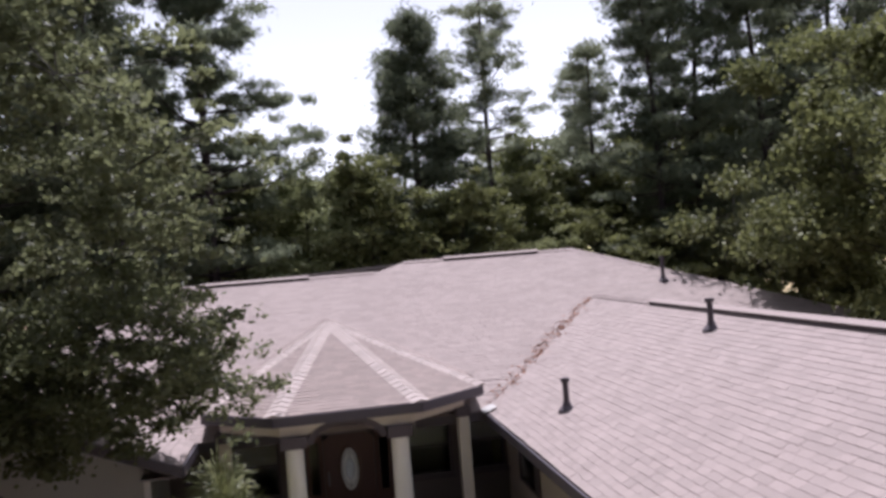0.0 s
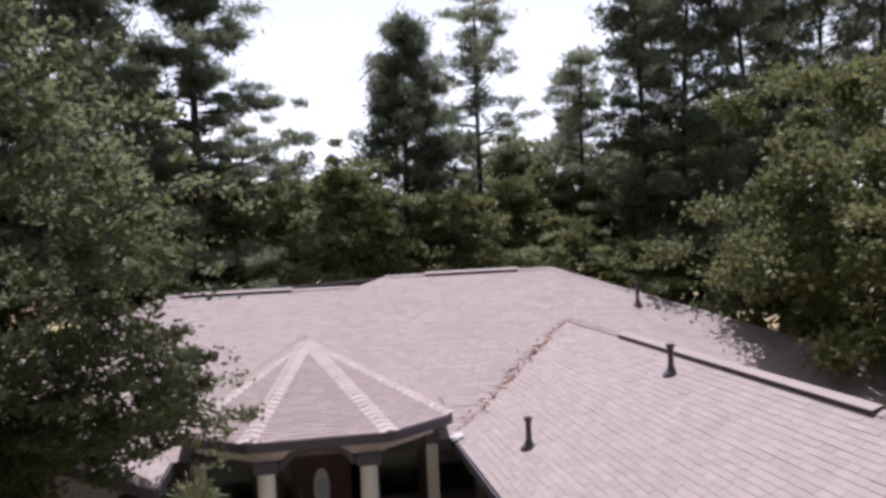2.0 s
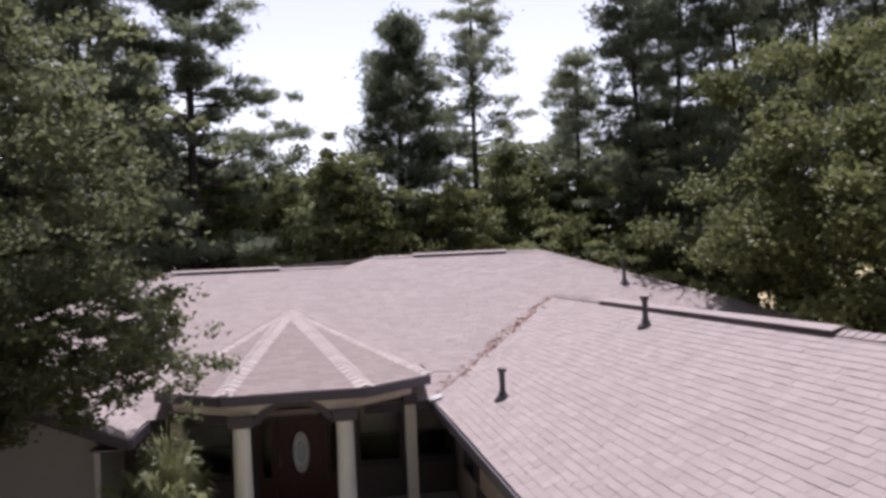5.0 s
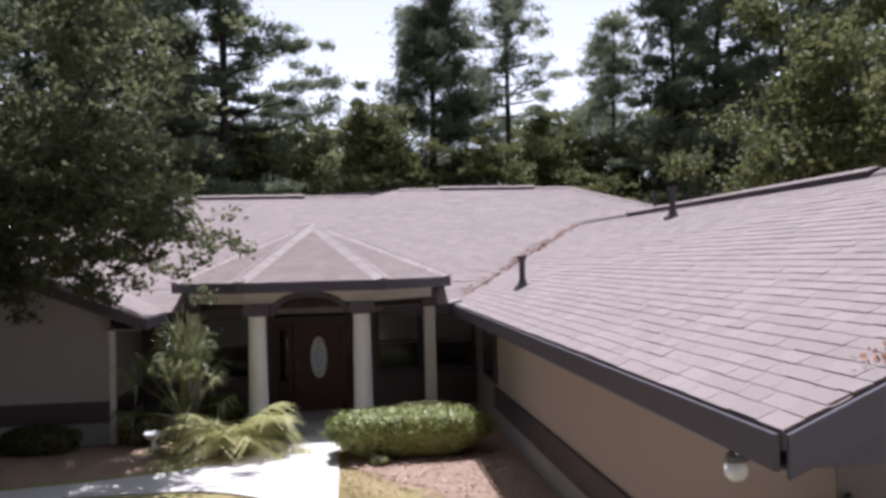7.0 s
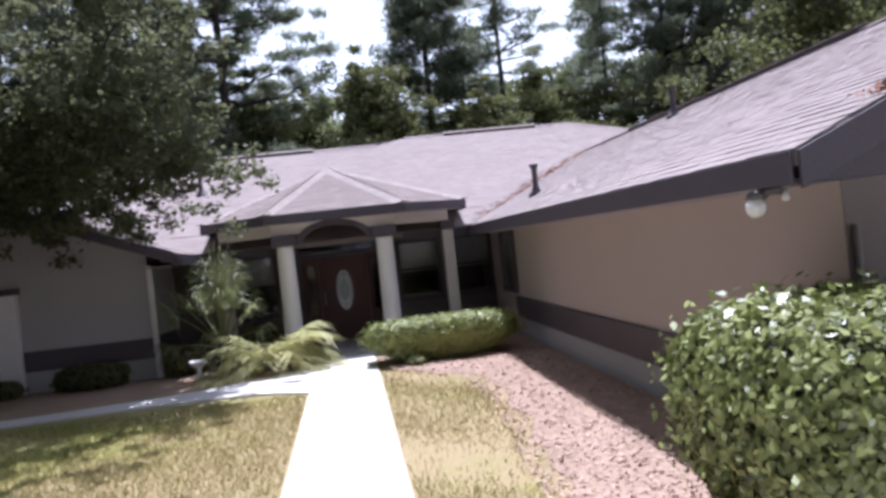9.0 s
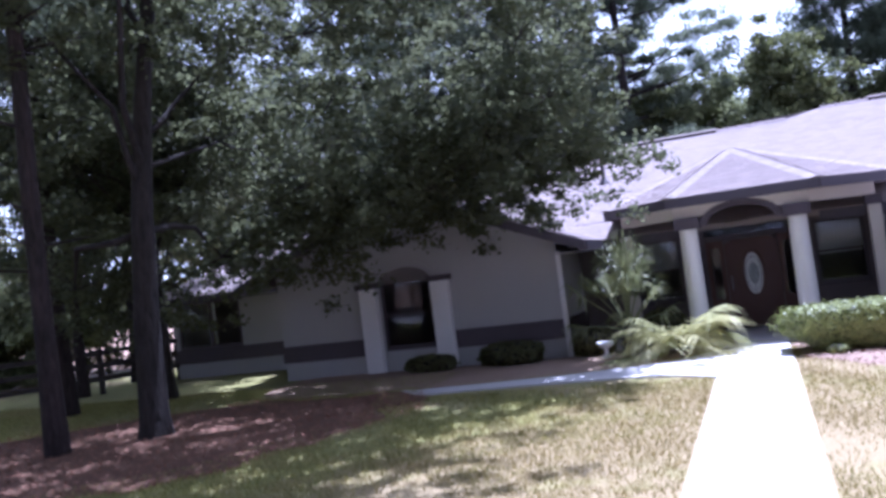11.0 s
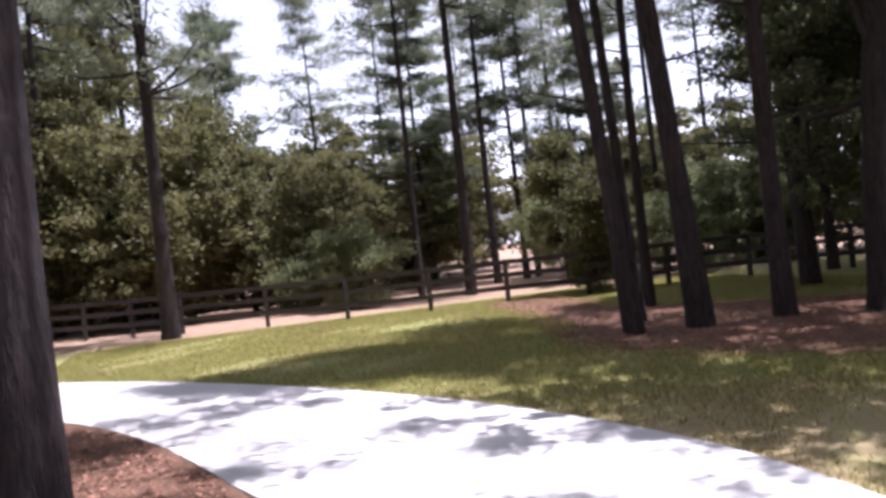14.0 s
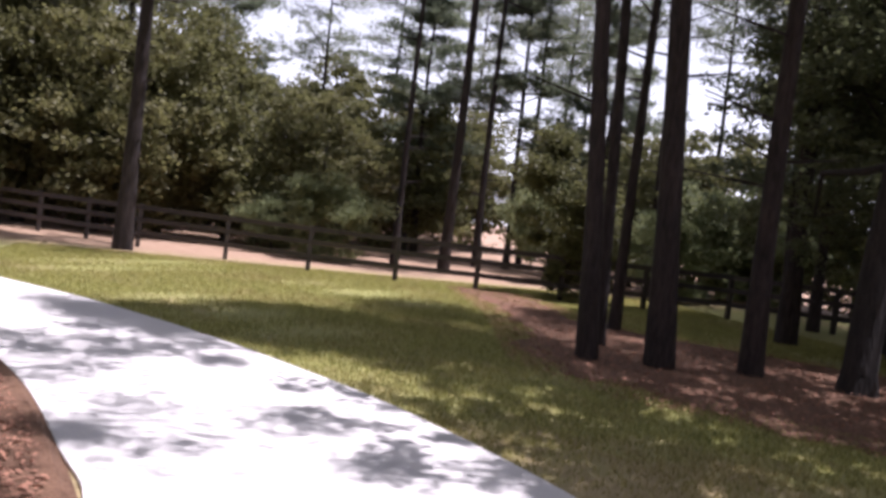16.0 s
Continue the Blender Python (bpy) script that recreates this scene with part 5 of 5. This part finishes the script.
for (x, y), s, z, a, k in (((15.6, 31), 1.0, 1.0, 200, 1), ((18.5, 30), 1.0, 1.05, 60, 1), ((22, 33), 1.1, 1.1, 140, 1), ((25, 29), 1.1, 1.15, 250, 1), ((29, 34), 1.2, 1.1, 20, 0),
                           ((-4.5, 52), 1.1, 0.7, 77, 0), ((-13.5, 33), 1.1, 1.1, 300, 1), ((-18, 34), 1.2, 1.2, 110, 1), ((-11.5, 36), 1.0, 0.95, 12, 0),
                           ((-23, 36), 1.2, 1.1, 190, 1), ((-22, 28), 1.1, 1.1, 240, 1), ((-27, 31), 1.2, 1.15, 290, 0), ((14, 44), 1.1, 1.0, 340, 0), ((20, 42), 1.2, 1.1, 15, 1), ((34, 30), 1.3, 1.2, 95, 1), ((-15, 30), 0.9, 1.0, 145, 1),
                           ((-12.0, 27.5), 1.0, 1.05, 130, 1), ((-16.5, 26), 1.1, 1.1, 330, 1), ((27, 36), 1.2, 1.25, 170, 1), ((24.5, 36), 1.1, 1.25, 60, 1), ((4, 56), 1.1, 0.85, 40, 0), ((10, 56), 1.1, 0.85, 100, 0), ((-8, 54), 1.2, 0.9, 220, 0)):
    far_copy(south[k], (x, y), (s, z), a)
under = [broadleaf("understory_tree", (-1.2, 30.5), 12.6, 0.14, 0.0, 3.1, 19000, 0.14, 61, "green young tree at the wood's edge", OAK_LEAF, clumps=150, tuft=0.85, lobe_count=20, flatten=0.7),
         broadleaf("understory_tree", (-4.2, 30.5), 11.8, 0.14, 0.0, 3.1, 19000, 0.14, 62, "green young tree at the wood's edge", LIGHT_LEAF, clumps=150, tuft=0.85, lobe_count=20, flatten=0.7)]
# k 1 stands mostly farther back: its light leaves stand in for haze.
for (x, y), s, z, a, k in (((3.2, 31), 0.9, 0.85, 40, 0), ((7.4, 36), 1.1, 0.95, 140, 0), ((9.2, 33), 0.9, 0.75, 210, 0), ((7.3, 31), 0.65, 0.62, 20, 1), ((12.5, 29.5), 0.9, 0.6, 280, 0), ((-6.5, 32), 1.0, 0.95, 310, 0), ((5.0, 41), 1.2, 0.9, 70, 1),
                           ((-9.5, 33), 1.0, 0.8, 160, 0), ((-12, 31), 1.1, 0.9, 100, 0), ((-2.5, 39), 1.2, 0.95, 250, 1), ((11, 41), 1.3, 1.0, 12, 0), ((15, 36), 1.2, 1.0, 96, 0), ((19, 36), 1.2, 1.1, 200, 0), ((-17, 30), 1.1, 1.0, 60, 0), ((-22, 32), 1.3, 1.1, 300, 0),
                           ((0, 50), 1.6, 0.95, 33, 1), ((3, 45), 1.3, 1.0, 83, 1), ((8.5, 40), 1.2, 0.95, 183, 1), ((-3.5, 42), 1.3, 1.05, 283, 1), ((11, 47), 1.5, 1.25, 5, 0), ((16, 40), 1.3, 1.2, 45, 0), ((21, 38), 1.3, 1.3, 115, 0), ((-14, 40), 1.5, 1.2, 65, 0), ((-10, 42), 1.5, 1.1, 25, 0), ((6, 50), 1.5, 1.0, 133, 0), ((-6, 44), 1.4, 1.05, 233, 1), ((-26, 26), 1.3, 1.1, 20, 0), ((20.5, 27), 1.1, 0.7, 150, 0), ((24.5, 23), 1.2, 0.7, 260, 0), ((19, 25), 0.8, 0.45, 30, 0), ((17.5, 7.0), 1.3, 0.7, 80, 0), ((22, 9.0), 1.4, 0.8, 170, 0), ((14.5, 3.5), 1.0, 0.4, 260, 0)):
    far_copy(under[k], (x, y), (s, z), a)
broadleaf("oak_tree", (13.5, 12.8), 13.8, 0.3, 0.6, 6.3, 95000, 0.115, 71, "large sunlit oak beside the house", OAK_LEAF, clumps=210, tuft=0.8, lobe_count=34, flatten=0.75,
          boughs=[(-4.4, 2.2, 4.8, 0.22), (-4.8, 0.4, 5.6, 0.22), (-3.6, -2.4, 3.6, 0.22), (-4.8, 3.4, 6.4, 0.22), (-2.0, -4.0, 3.4, 0.24), (2.0, -4.2, 3.6, 0.26), (5.0, -3.0, 3.6, 0.26), (-3.8, -1.0, 7.6, 0.24), (-1.0, -4.6, 5.8, 0.24), (3.4, -4.4, 6.0, 0.24)])
broadleaf("oak_tree", (20.5, 15.0), 14.0, 0.3, 0.0, 6.4, 76000, 0.13, 72, "large olive-green oak beside the house", OAK_LEAF, clumps=170, tuft=0.85, lobe_count=30, flatten=0.75)
# Out-of-view trees added past the drive; they hold back sky from the walls.
for (x, y), s, z, a in (((-19, -19), 1.9, 1.5, 40), ((-11, -18.5), 1.9, 1.6, 130), ((-2, -19), 1.9, 1.5, 220), ((6, -18), 1.9, 1.6, 310), ((-27, -20), 1.9, 1.5, 80), ((14, -15), 1.9, 1.5, 170)):
    far_copy(under[0], (x, y), (s, z), a, "unseen tree added across the driveway to block skylight")
broadleaf("oak_tree", (15.2, 29.0), 10.0, 0.2, -0.6, 4.0, 34000, 0.11, 73, "low dark oak behind the house", DARK_LEAF, clumps=140, lobe_count=16)


# north: unseen wood added behind the drive to cut the skylight
for (x, y), s, z, a, k in (((-30, -34), 1.4, 1.2, 10, 0), ((-22, -30), 1.3, 1.2, 60, 1), ((-14, -28), 1.4, 1.3, 110, 0), ((-7, -30), 1.4, 1.2, 160, 0), ((0, -27), 1.4, 1.3, 210, 0), ((8, -29), 1.4, 1.2, 260, 1), ((16, -26), 1.5, 1.3, 310, 0), ((24, -20), 1.4, 1.2, 40, 0),
                           ((-18, -36), 1.6, 1.7, 90, 0), ((-3, -36), 1.6, 1.7, 140, 0), ((12, -36), 1.6, 1.7, 190, 0), ((-10, -40), 1.7, 1.9, 240, 0), ((5, -42), 1.7, 1.9, 290, 0), ((26, -8), 1.4, 1.3, 340, 0), ((30, 4), 1.5, 1.5, 15, 0), ((-26, -40), 1.7, 1.8, 65, 0)):
    far_copy(under[k], (x, y), (s, z), a)


# Unseen pines added there too, closing the sky higher up.
for (x, y), s, z, a, k in (((-24, -24), 1.5, 1.2, 10, 0), ((-17, -22), 1.4, 1.15, 70, 1), ((-10, -24), 1.5, 1.2, 130, 0), ((-4, -21), 1.4, 1.1, 190, 1), ((3, -23), 1.5, 1.2, 250, 0), ((10, -21), 1.4, 1.2, 310, 1),
                           ((-29, -27), 1.5, 1.3, 30, 1), ((17, -22), 1.5, 1.2, 90, 0), ((-13, -29), 1.6, 1.3, 150, 1), ((0, -29), 1.6, 1.3, 210, 0)):
    far_copy(south[k], (x, y), (s, z), a)


def hedge_thing(name, place, size, leaves, leaf_size, seed, label, material, rounding=4.0, undercut=0.0):
    """A clipped shrub: dark twig core with a thick skin of leaves on a rounded block."""
    rng = np.random.default_rng(seed)
    root = tagged(empty(name, (place[0], place[1], 0)), label, "hedge" if name == "clipped_hedge" else "shrub", GROUPS[name])
    bm = bmesh.new()
    bmesh.ops.create_icosphere(bm, subdivisions=3, radius=1.0)
    for v in bm.verts:
        c = v.co
        s = (abs(c.x) ** rounding + abs(c.y) ** rounding + abs(c.z) ** rounding) ** (-1 / rounding)
        v.co = Vector((c.x * s * size[0] * 0.465, c.y * s * size[1] * 0.46, size[2] * (0.5 + c.z * s * 0.455)))
        v.co.x *= 1 - undercut * max(0.0, 1 - v.co.z / (0.55 * size[2]))
        v.co.y *= 1 - undercut * max(0.0, 1 - v.co.z / (0.55 * size[2]))
    part("twig_core", bm, HEDGE_CORE, root, smooth=True)
    d = rng.normal(size=(leaves, 3))
    d /= np.linalg.norm(d, axis=1)[:, None]
    s = (np.abs(d) ** rounding).sum(1) ** (-1 / rounding)
    depth = 1 - np.abs(rng.normal(size=leaves)) * 0.07 + (rng.random(leaves) < 0.03) * 0.12
    wave = np.array([0.05 * noise.noise((x * 3.1, y * 3.1, z * 3.1 + seed)) for x, y, z in d * s[:, None] * np.array(size)])
    p = d * (s * (depth + wave))[:, None]
    p[:, 0] *= size[0] / 2
    p[:, 1] *= size[1] / 2
    p[:, 2] = size[2] * (0.5 + p[:, 2] * 0.5)
    p[:, 2] = np.maximum(p[:, 2], 0.05)
    p[:, :2] *= (1 - undercut * np.clip(1 - p[:, 2] / (0.55 * size[2]), 0, 1))[:, None]
    face = np.sign(d) * np.abs(d) ** (rounding - 1) * s[:, None] ** (rounding - 1) + rng.normal(size=(leaves, 3)) * 0.45
    a = np.cross(face, rng.normal(size=(leaves, 3)))
    a /= np.linalg.norm(a, axis=1)[:, None]
    b = np.cross(face, a)
    b /= np.linalg.norm(b, axis=1)[:, None]
    z = leaf_size * rng.uniform(0.6, 1.3, leaves)[:, None]
    v = np.stack([p - a * z * 0.6, p + b * z * 0.45, p + a * z * 0.9, p - b * z * 0.45], 1).reshape(-1, 3)
    array_mesh("foliage", v, np.arange(4 * leaves).reshape(-1, 4), material, root)
    return root


hedge_thing("clipped_hedge", (-1.92, 7.12), (2.78, 1.35, 0.78), 40000, 0.036, 81, "neatly clipped light green box hedge", HEDGE_LEAF, 5.0, 0.42)
hedge_thing("round_bush", (-0.52, -3.15), (1.95, 2.3, 1.55), 40000, 0.050, 82, "glossy green rounded bush by the wall", BUSH_LEAF, 3.2, 0.15)
hedge_thing("low_shrub", (-2.48, 6.4), (0.36, 0.3, 0.2), 160, 0.05, 88, "small green weed in the mulch", BUSH_LEAF, 2.0)
hedge_thing("low_shrub", (-8.6, 8.6), (1.4, 0.7, 0.52), 1500, 0.07, 83, "low dark shrub under the gable wall", SHADED_LEAF, 2.6)
hedge_thing("low_shrub", (-10.5, 8.6), (1.2, 0.6, 0.38), 1200, 0.07, 84, "low dark shrub under the window", SHADED_LEAF, 2.6)
hedge_thing("low_shrub", (-6.9, 9.0), (0.9, 0.7, 0.6), 1300, 0.07, 85, "low dark shrub behind the palm", SHADED_LEAF, 2.6)
hedge_thing("low_shrub", (-5.5, 9.7), (0.9, 0.7, 0.8), 2200, 0.07, 86, "low dark shrub beside the porch column", SHADED_LEAF, 2.6)
hedge_thing("low_shrub", (-1.6, 8.45), (1.6, 0.8, 0.68), 3000, 0.07, 87, "low dark shrub between hedge and porch", SHADED_LEAF, 2.6)


def palm_tree(place, seed):
    """A young palm: short trunk, arching fan fronds of split blades, upright in the middle and drooping outside."""
    rng = np.random.default_rng(seed)
    root = tagged(empty("palm", (place[0], place[1], 0)), "young fan palm with split drooping fronds", "palm")
    verts, faces = [], []
    tube_arrays([(0, 0, -0.05), (0.02, 0, 0.2), (0.0, 0.02, 0.42)], [0.16, 0.14, 0.09], 10, verts, faces)
    mesh_object("trunk", verts, faces, OAK_BARK, root, True)
    shapes = [(a, e, L) for a, e, L in zip(rng.uniform(0, 6.28, 25), np.concatenate([rng.uniform(1.15, 1.52, 13), rng.uniform(0.75, 1.1, 8), rng.uniform(0.15, 0.5, 4)]), np.concatenate([rng.uniform(1.0, 1.75, 13), rng.uniform(1.0, 1.5, 8), rng.uniform(0.7, 1.1, 4)]))]
    for az, el, L in shapes:
        verts, faces = [], []
        d = Vector((math.cos(az) * math.cos(el), math.sin(az) * math.cos(el), math.sin(el)))
        s = Vector((-math.sin(az), math.cos(az), 0))
        start = Vector((0, 0, 0.34))
        hub = start + d * L * 0.62 + Vector((0, 0, -0.06 * L))
        tube_arrays([start, start + d * L * 0.35, hub], [0.014, 0.011, 0.008], 4, verts, faces)
        nb = 22
        for k in range(nb):
            a = (k / (nb - 1) - 0.5) * 2.5
            way = (d * math.cos(a) + s * math.sin(a)).normalized()
            ln = L * (0.62 - 0.16 * abs(a)) * rng.uniform(0.85, 1.1)
            droop = rng.uniform(0.2, 0.75) * (1.5 - el * 0.6)
            across = way.cross(Vector((0, 0, 1)))
            across = across.normalized() if across.length > 0.05 else s
            p0, p1, p2 = hub, hub + way * ln * 0.55 + Vector((0, 0, -0.06 * droop)), hub + way * ln * 0.9 + Vector((0, 0, -droop * ln))
            i = len(verts)
            wd = 0.012
            verts += [p0 + across * wd * 0.4, p0 - across * wd * 0.4, p1 + across * wd, p1 - across * wd, p1 + Vector((0, 0, -0.008)), p2]
            faces += [(i, i + 1, i + 4), (i, i + 4, i + 2), (i + 1, i + 3, i + 4), (i + 2, i + 4, i + 5), (i + 4, i + 3, i + 5)]
        mesh_object("frond", verts, faces, GREEN_PALM, root)
    return root


palm_tree((-6.15, 9.0), 91).scale = (1.3, 1.3, 1.36)
# low spreading palm beside it
def low_palm(place, seed):
    rng = np.random.default_rng(seed)
    root = tagged(empty("low_palm", (place[0], place[1], 0)), "low palm clump with pale arching fronds", "palm")
    for k in range(34):
        az, el, L = rng.uniform(0, 6.28), rng.uniform(0.25, 1.0), rng.uniform(0.9, 1.35)
        d = Vector((math.cos(az) * math.cos(el), math.sin(az) * math.cos(el), math.sin(el)))
        verts, faces = [], []
        mids = [Vector((0, 0, 0.1)) + d * L * u + Vector((0, 0, -0.75 * L * u * u * math.cos(el))) for u in np.linspace(0, 1, 9)]
        for m in mids:
            m.z = max(m.z, 0.08)
        tube_arrays(mids, [0.012 * (1 - 0.8 * k / 8) for k in range(9)], 4, verts, faces)
        s = Vector((-math.sin(az), math.cos(az), 0))
        for j in range(2, 9):
            for sg in (-1, 1):
                for h in (0, 0.33, 0.67):
                    p = mids[j - 1].lerp(mids[j], h)
                    t = (mids[j] - mids[j - 1]).normalized()
                    tip = p + (s * sg * 0.8 + t * 0.7).normalized() * rng.uniform(0.26, 0.46) + Vector((0, 0, -0.14 * rng.random() - 0.05))
                    i = len(verts)
                    w = t * 0.016
                    verts += [p - w, p + w, tip]
                    faces.append((i, i + 1, i + 2))
        mesh_object("frond", verts, faces, PALM_LEAF, root)
    return root


low_palm((-5.1, 7.95), 92).scale = (1.4, 1.4, 1.4)


# ---------------------------------------------------------------- fence
def build_fence():
    """Three-rail dark board fence along the west side, turning back to the house."""
    line = [(-48.0, -24.0), (-32.3, -11.5), (-29.5, -8.3), (-27.8, -5.8), (-26.3, -3.6), (-25.6, -1.25), (-25.1, 1.0), (-24.2, 3.2), (-23.6, 5.5), (-22.9, 7.8), (-21.3, 10.0), (-20.4, 12.2), (-21.3, 14.6)]
    fence = tagged(empty("ranch_fence", (-25, 0, 0)), "dark brown three-rail board fence", "fence")
    shift = Matrix.Translation((25, 0, 0))
    stops = []
    for (x0, y0), (x1, y1) in zip(line, line[1:]):
        n = max(1, round(math.hypot(x1 - x0, y1 - y0) / 2.44))
        stops += [(x0 + (x1 - x0) * k / n, y0 + (y1 - y0) * k / n) for k in range(n)]
    stops.append(line[-1])
    rng = random.Random(5)
    for x, y in stops:
        t = rng.uniform(-0.015, 0.015)
        bm = boxes((x - 0.06, x + 0.06, y - 0.06, y + 0.06, -0.1, 1.27 + t))
        part("post", bm, FENCE_WOOD, fence, bevel=0.006).data.transform(shift)
    for (x0, y0), (x1, y1) in zip(stops, stops[1:]):
        d = Vector((x1 - x0, y1 - y0, 0)).normalized()
        s = Vector((d.y, -d.x, 0))
        for z in (0.36, 0.75, 1.12):
            a, b = Vector((x0, y0, z)) + s * 0.075, Vector((x1, y1, z + rng.uniform(-0.01, 0.01))) + s * 0.075
            bm = prism([a, b, b + Vector((0, 0, 0.14)), a + Vector((0, 0, 0.14))], s * 0.025)
            part("rail", bm, FENCE_WOOD, fence).data.transform(shift)


build_fence()


# ---------------------------------------------------------------- small things
def plant_pot():
    """A small white garden ornament: bowl on a pedestal."""
    pot = tagged(empty("garden_urn", (-6.56, 8.42, 0.03)), "small white garden urn in the mulch", "urn")
    part("base", lathe([(0.10, 0.0), (0.10, 0.04), (0.045, 0.07), (0.04, 0.16), (0.07, 0.2)], 16), WHITE_POT, pot, smooth=True)
    part("bowl", lathe([(0.06, 0.19), (0.14, 0.24), (0.17, 0.32), (0.15, 0.31), (0.05, 0.24)], 18), WHITE_POT, pot, smooth=True)


plant_pot()


def scatter(name, count, region, size, material, label, seed, height=0.0, keep=None):
    """Flat chips or leaves lying on a bed."""
    rng = np.random.default_rng(seed)
    p = np.stack([rng.uniform(region[0], region[1], count), rng.uniform(region[2], region[3], count), np.full(count, region[4])], 1)
    if keep is not None:
        p = p[keep(p[:, 0], p[:, 1])]
    n = len(p)
    a = rng.normal(size=(n, 3)) * (1, 1, 0.25)
    a /= np.linalg.norm(a, axis=1)[:, None]
    b = np.cross(a, rng.normal(size=(n, 3)) * 0.35 + (0, 0, 1))
    b /= np.linalg.norm(b, axis=1)[:, None]
    s = size * rng.uniform(0.5, 1.4, n)[:, None]
    p[:, 2] += rng.uniform(0, height + 0.01, n)
    v = np.stack([p - a * s, p + b * s * 0.4, p + a * s, p - b * s * 0.4], 1).reshape(-1, 3)
    ob = array_mesh(name, v, np.arange(4 * n).reshape(-1, 4), material)
    return tagged(ob, label, "ground cover", kind="stuff")


def inside(outline):
    def test(x, y):
        hit = np.zeros(len(x), bool)
        for (x0, y0), (x1, y1) in zip(outline, outline[1:] + outline[:1]):
            if y0 != y1:
                hit ^= ((y0 > y) != (y1 > y)) & (x < x0 + (x1 - x0) * (y - y0) / (y1 - y0))
        return hit
    return test


scatter("mulch_chips", 14000, (-3.0, -0.05, -3.5, 9.0, 0.03), 0.032, CHIP, "loose bark chips", 101, 0.02, inside([(-3.0, 6.4), (-2.35, 5.2), (-1.9, 4.3), (-1.9, 1.8), (-2.1, -0.7), (-2.3, -3.5), (-0.05, -3.5), (-0.05, 9)]))
scatter("straw_litter", 60000, (-25.5, -8.3, -4.0, 7, 0.03), 0.026, DRY_LEAF, "loose pine straw and dry leaves", 102, 0.03, inside([(-25.4, 0.2), (-20, -0.7), (-17.0, -1.5), (-14.0, -2.4), (-11.9, -1.8), (-9.8, 0.1), (-8.6, 3.6), (-9.4, 5.6), (-13.4, 6.0), (-16.4, 4.0), (-18.8, 2.1), (-24.2, 2.3)]))
scatter("straw_litter", 46000, (-16, -3, -14, -7.3, 0.10), 0.026, DRY_LEAF, "loose pine straw on the mound", 103, 0.03, inside([(-8.3, -7.35), (-9.6, -7.65), (-11.7, -8.35), (-13.9, -9.55), (-15.3, -11.2), (-16, -14), (-3, -13), (-3.3, -9.1), (-5.5, -7.6)]))


def grass_blades():
    """Short blades over the lawn, thick in the green parts, sparse where it is dry."""
    rng = np.random.default_rng(7)
    bed_in = inside([(-3.0, 6.5), (-2.2, 5.4), (-1.7, 4.4), (-1.75, 1.8), (-1.95, -0.7), (-2.15, -3.6), (0.5, -3.6), (0.5, 9)])
    drive_in, n = inside(drive), 640000
    x, y = rng.uniform(-27, -1.6, n), rng.uniform(-11, 8.0, n)
    wave = np.sin(x * 0.9 + 1.3 * np.sin(y * 0.7)) + np.sin(y * 1.1 + 1.7 * np.sin(x * 0.5)) + 0.7 * np.sin(x * 2.7 + y * 2.1)
    ok = (wave > rng.normal(size=n) * 0.9 - np.where(x < -9, 1.4, 0.9)) & ~((x > -4.32) & (x < -3.12)) & ~bed_in(x, y) & ~((x > -9.5) & (x < -4.2) & (y > 5.0))
    straw_in = inside([(-23.5, 0.4), (-20, 0.0), (-17.0, -0.7), (-14.2, -1.5), (-12.4, -0.9), (-10.6, 0.5), (-9.7, 3.6), (-10.2, 5.4), (-13.5, 5.3), (-16.5, 3.3), (-19.0, 1.5)])
    ok &= ~straw_in(x, y) & ~((x > -14.5) & (y < -7.2))
    p = np.stack([x[ok], y[ok], np.zeros(ok.sum())], 1)
    p = p[~drive_in(p[:, 0], p[:, 1])]
    m = len(p)
    h = rng.uniform(0.02, 0.075, m)[:, None]
    a = rng.uniform(0, 6.28, m)
    s = np.stack([np.cos(a), np.sin(a), np.zeros(m)], 1) * 0.006
    tip = p + np.concatenate([rng.normal(size=(m, 2)) * 0.025, h], 1)
    v = np.stack([p - s, p + s, tip], 1).reshape(-1, 3)
    ob = array_mesh("grass", v, np.arange(3 * m).reshape(-1, 3), GRASS)
    tagged(ob, "short lawn grass, part green and part dry", "grass", kind="stuff")


grass_blades()


def valley_leaves():
    """Dry leaves caught in the roof valley and at the gable corner."""
    rng = np.random.default_rng(8)
    pts = []
    for _ in range(240):
        u = rng.beta(1.6, 1.5)
        x = -0.66 + 4.43 * u + rng.normal() * 0.10
        y = 10.87 + 5.0 * u + rng.normal() * 0.14
        pts.append((x, y, max(plane_z("wing_west", x, y), plane_z("main", x, y)) + 0.02))
    for _ in range(200):
        x = rng.uniform(0.0, 1.9)
        y = -2.535 + abs(rng.normal()) * 0.13
        pts.append((x, y, plane_z("wing_west", x, y) + 0.02))
    v, f = leaf_cloud(pts, (0.05, 0.05, 0.008), 2600, 0.032, rng, 0, 1.5, 0.7)
    tagged(array_mesh("roof_leaves", v, f, DRY_LEAF), "rusty dry leaves caught in the roof valley", "leaves", kind="stuff").location.y = -0.45


valley_leaves()

# ---------------------------------------------------------------- nearest shingles, one by one
for roof, q, nrm in SPARE_TABS:
    verts, faces = [], []
    tab_solid(q, nrm, verts, faces)
    mesh_object("shingle", [HOUSE_SHIFT @ v for v in verts], faces, SHINGLE, roof)
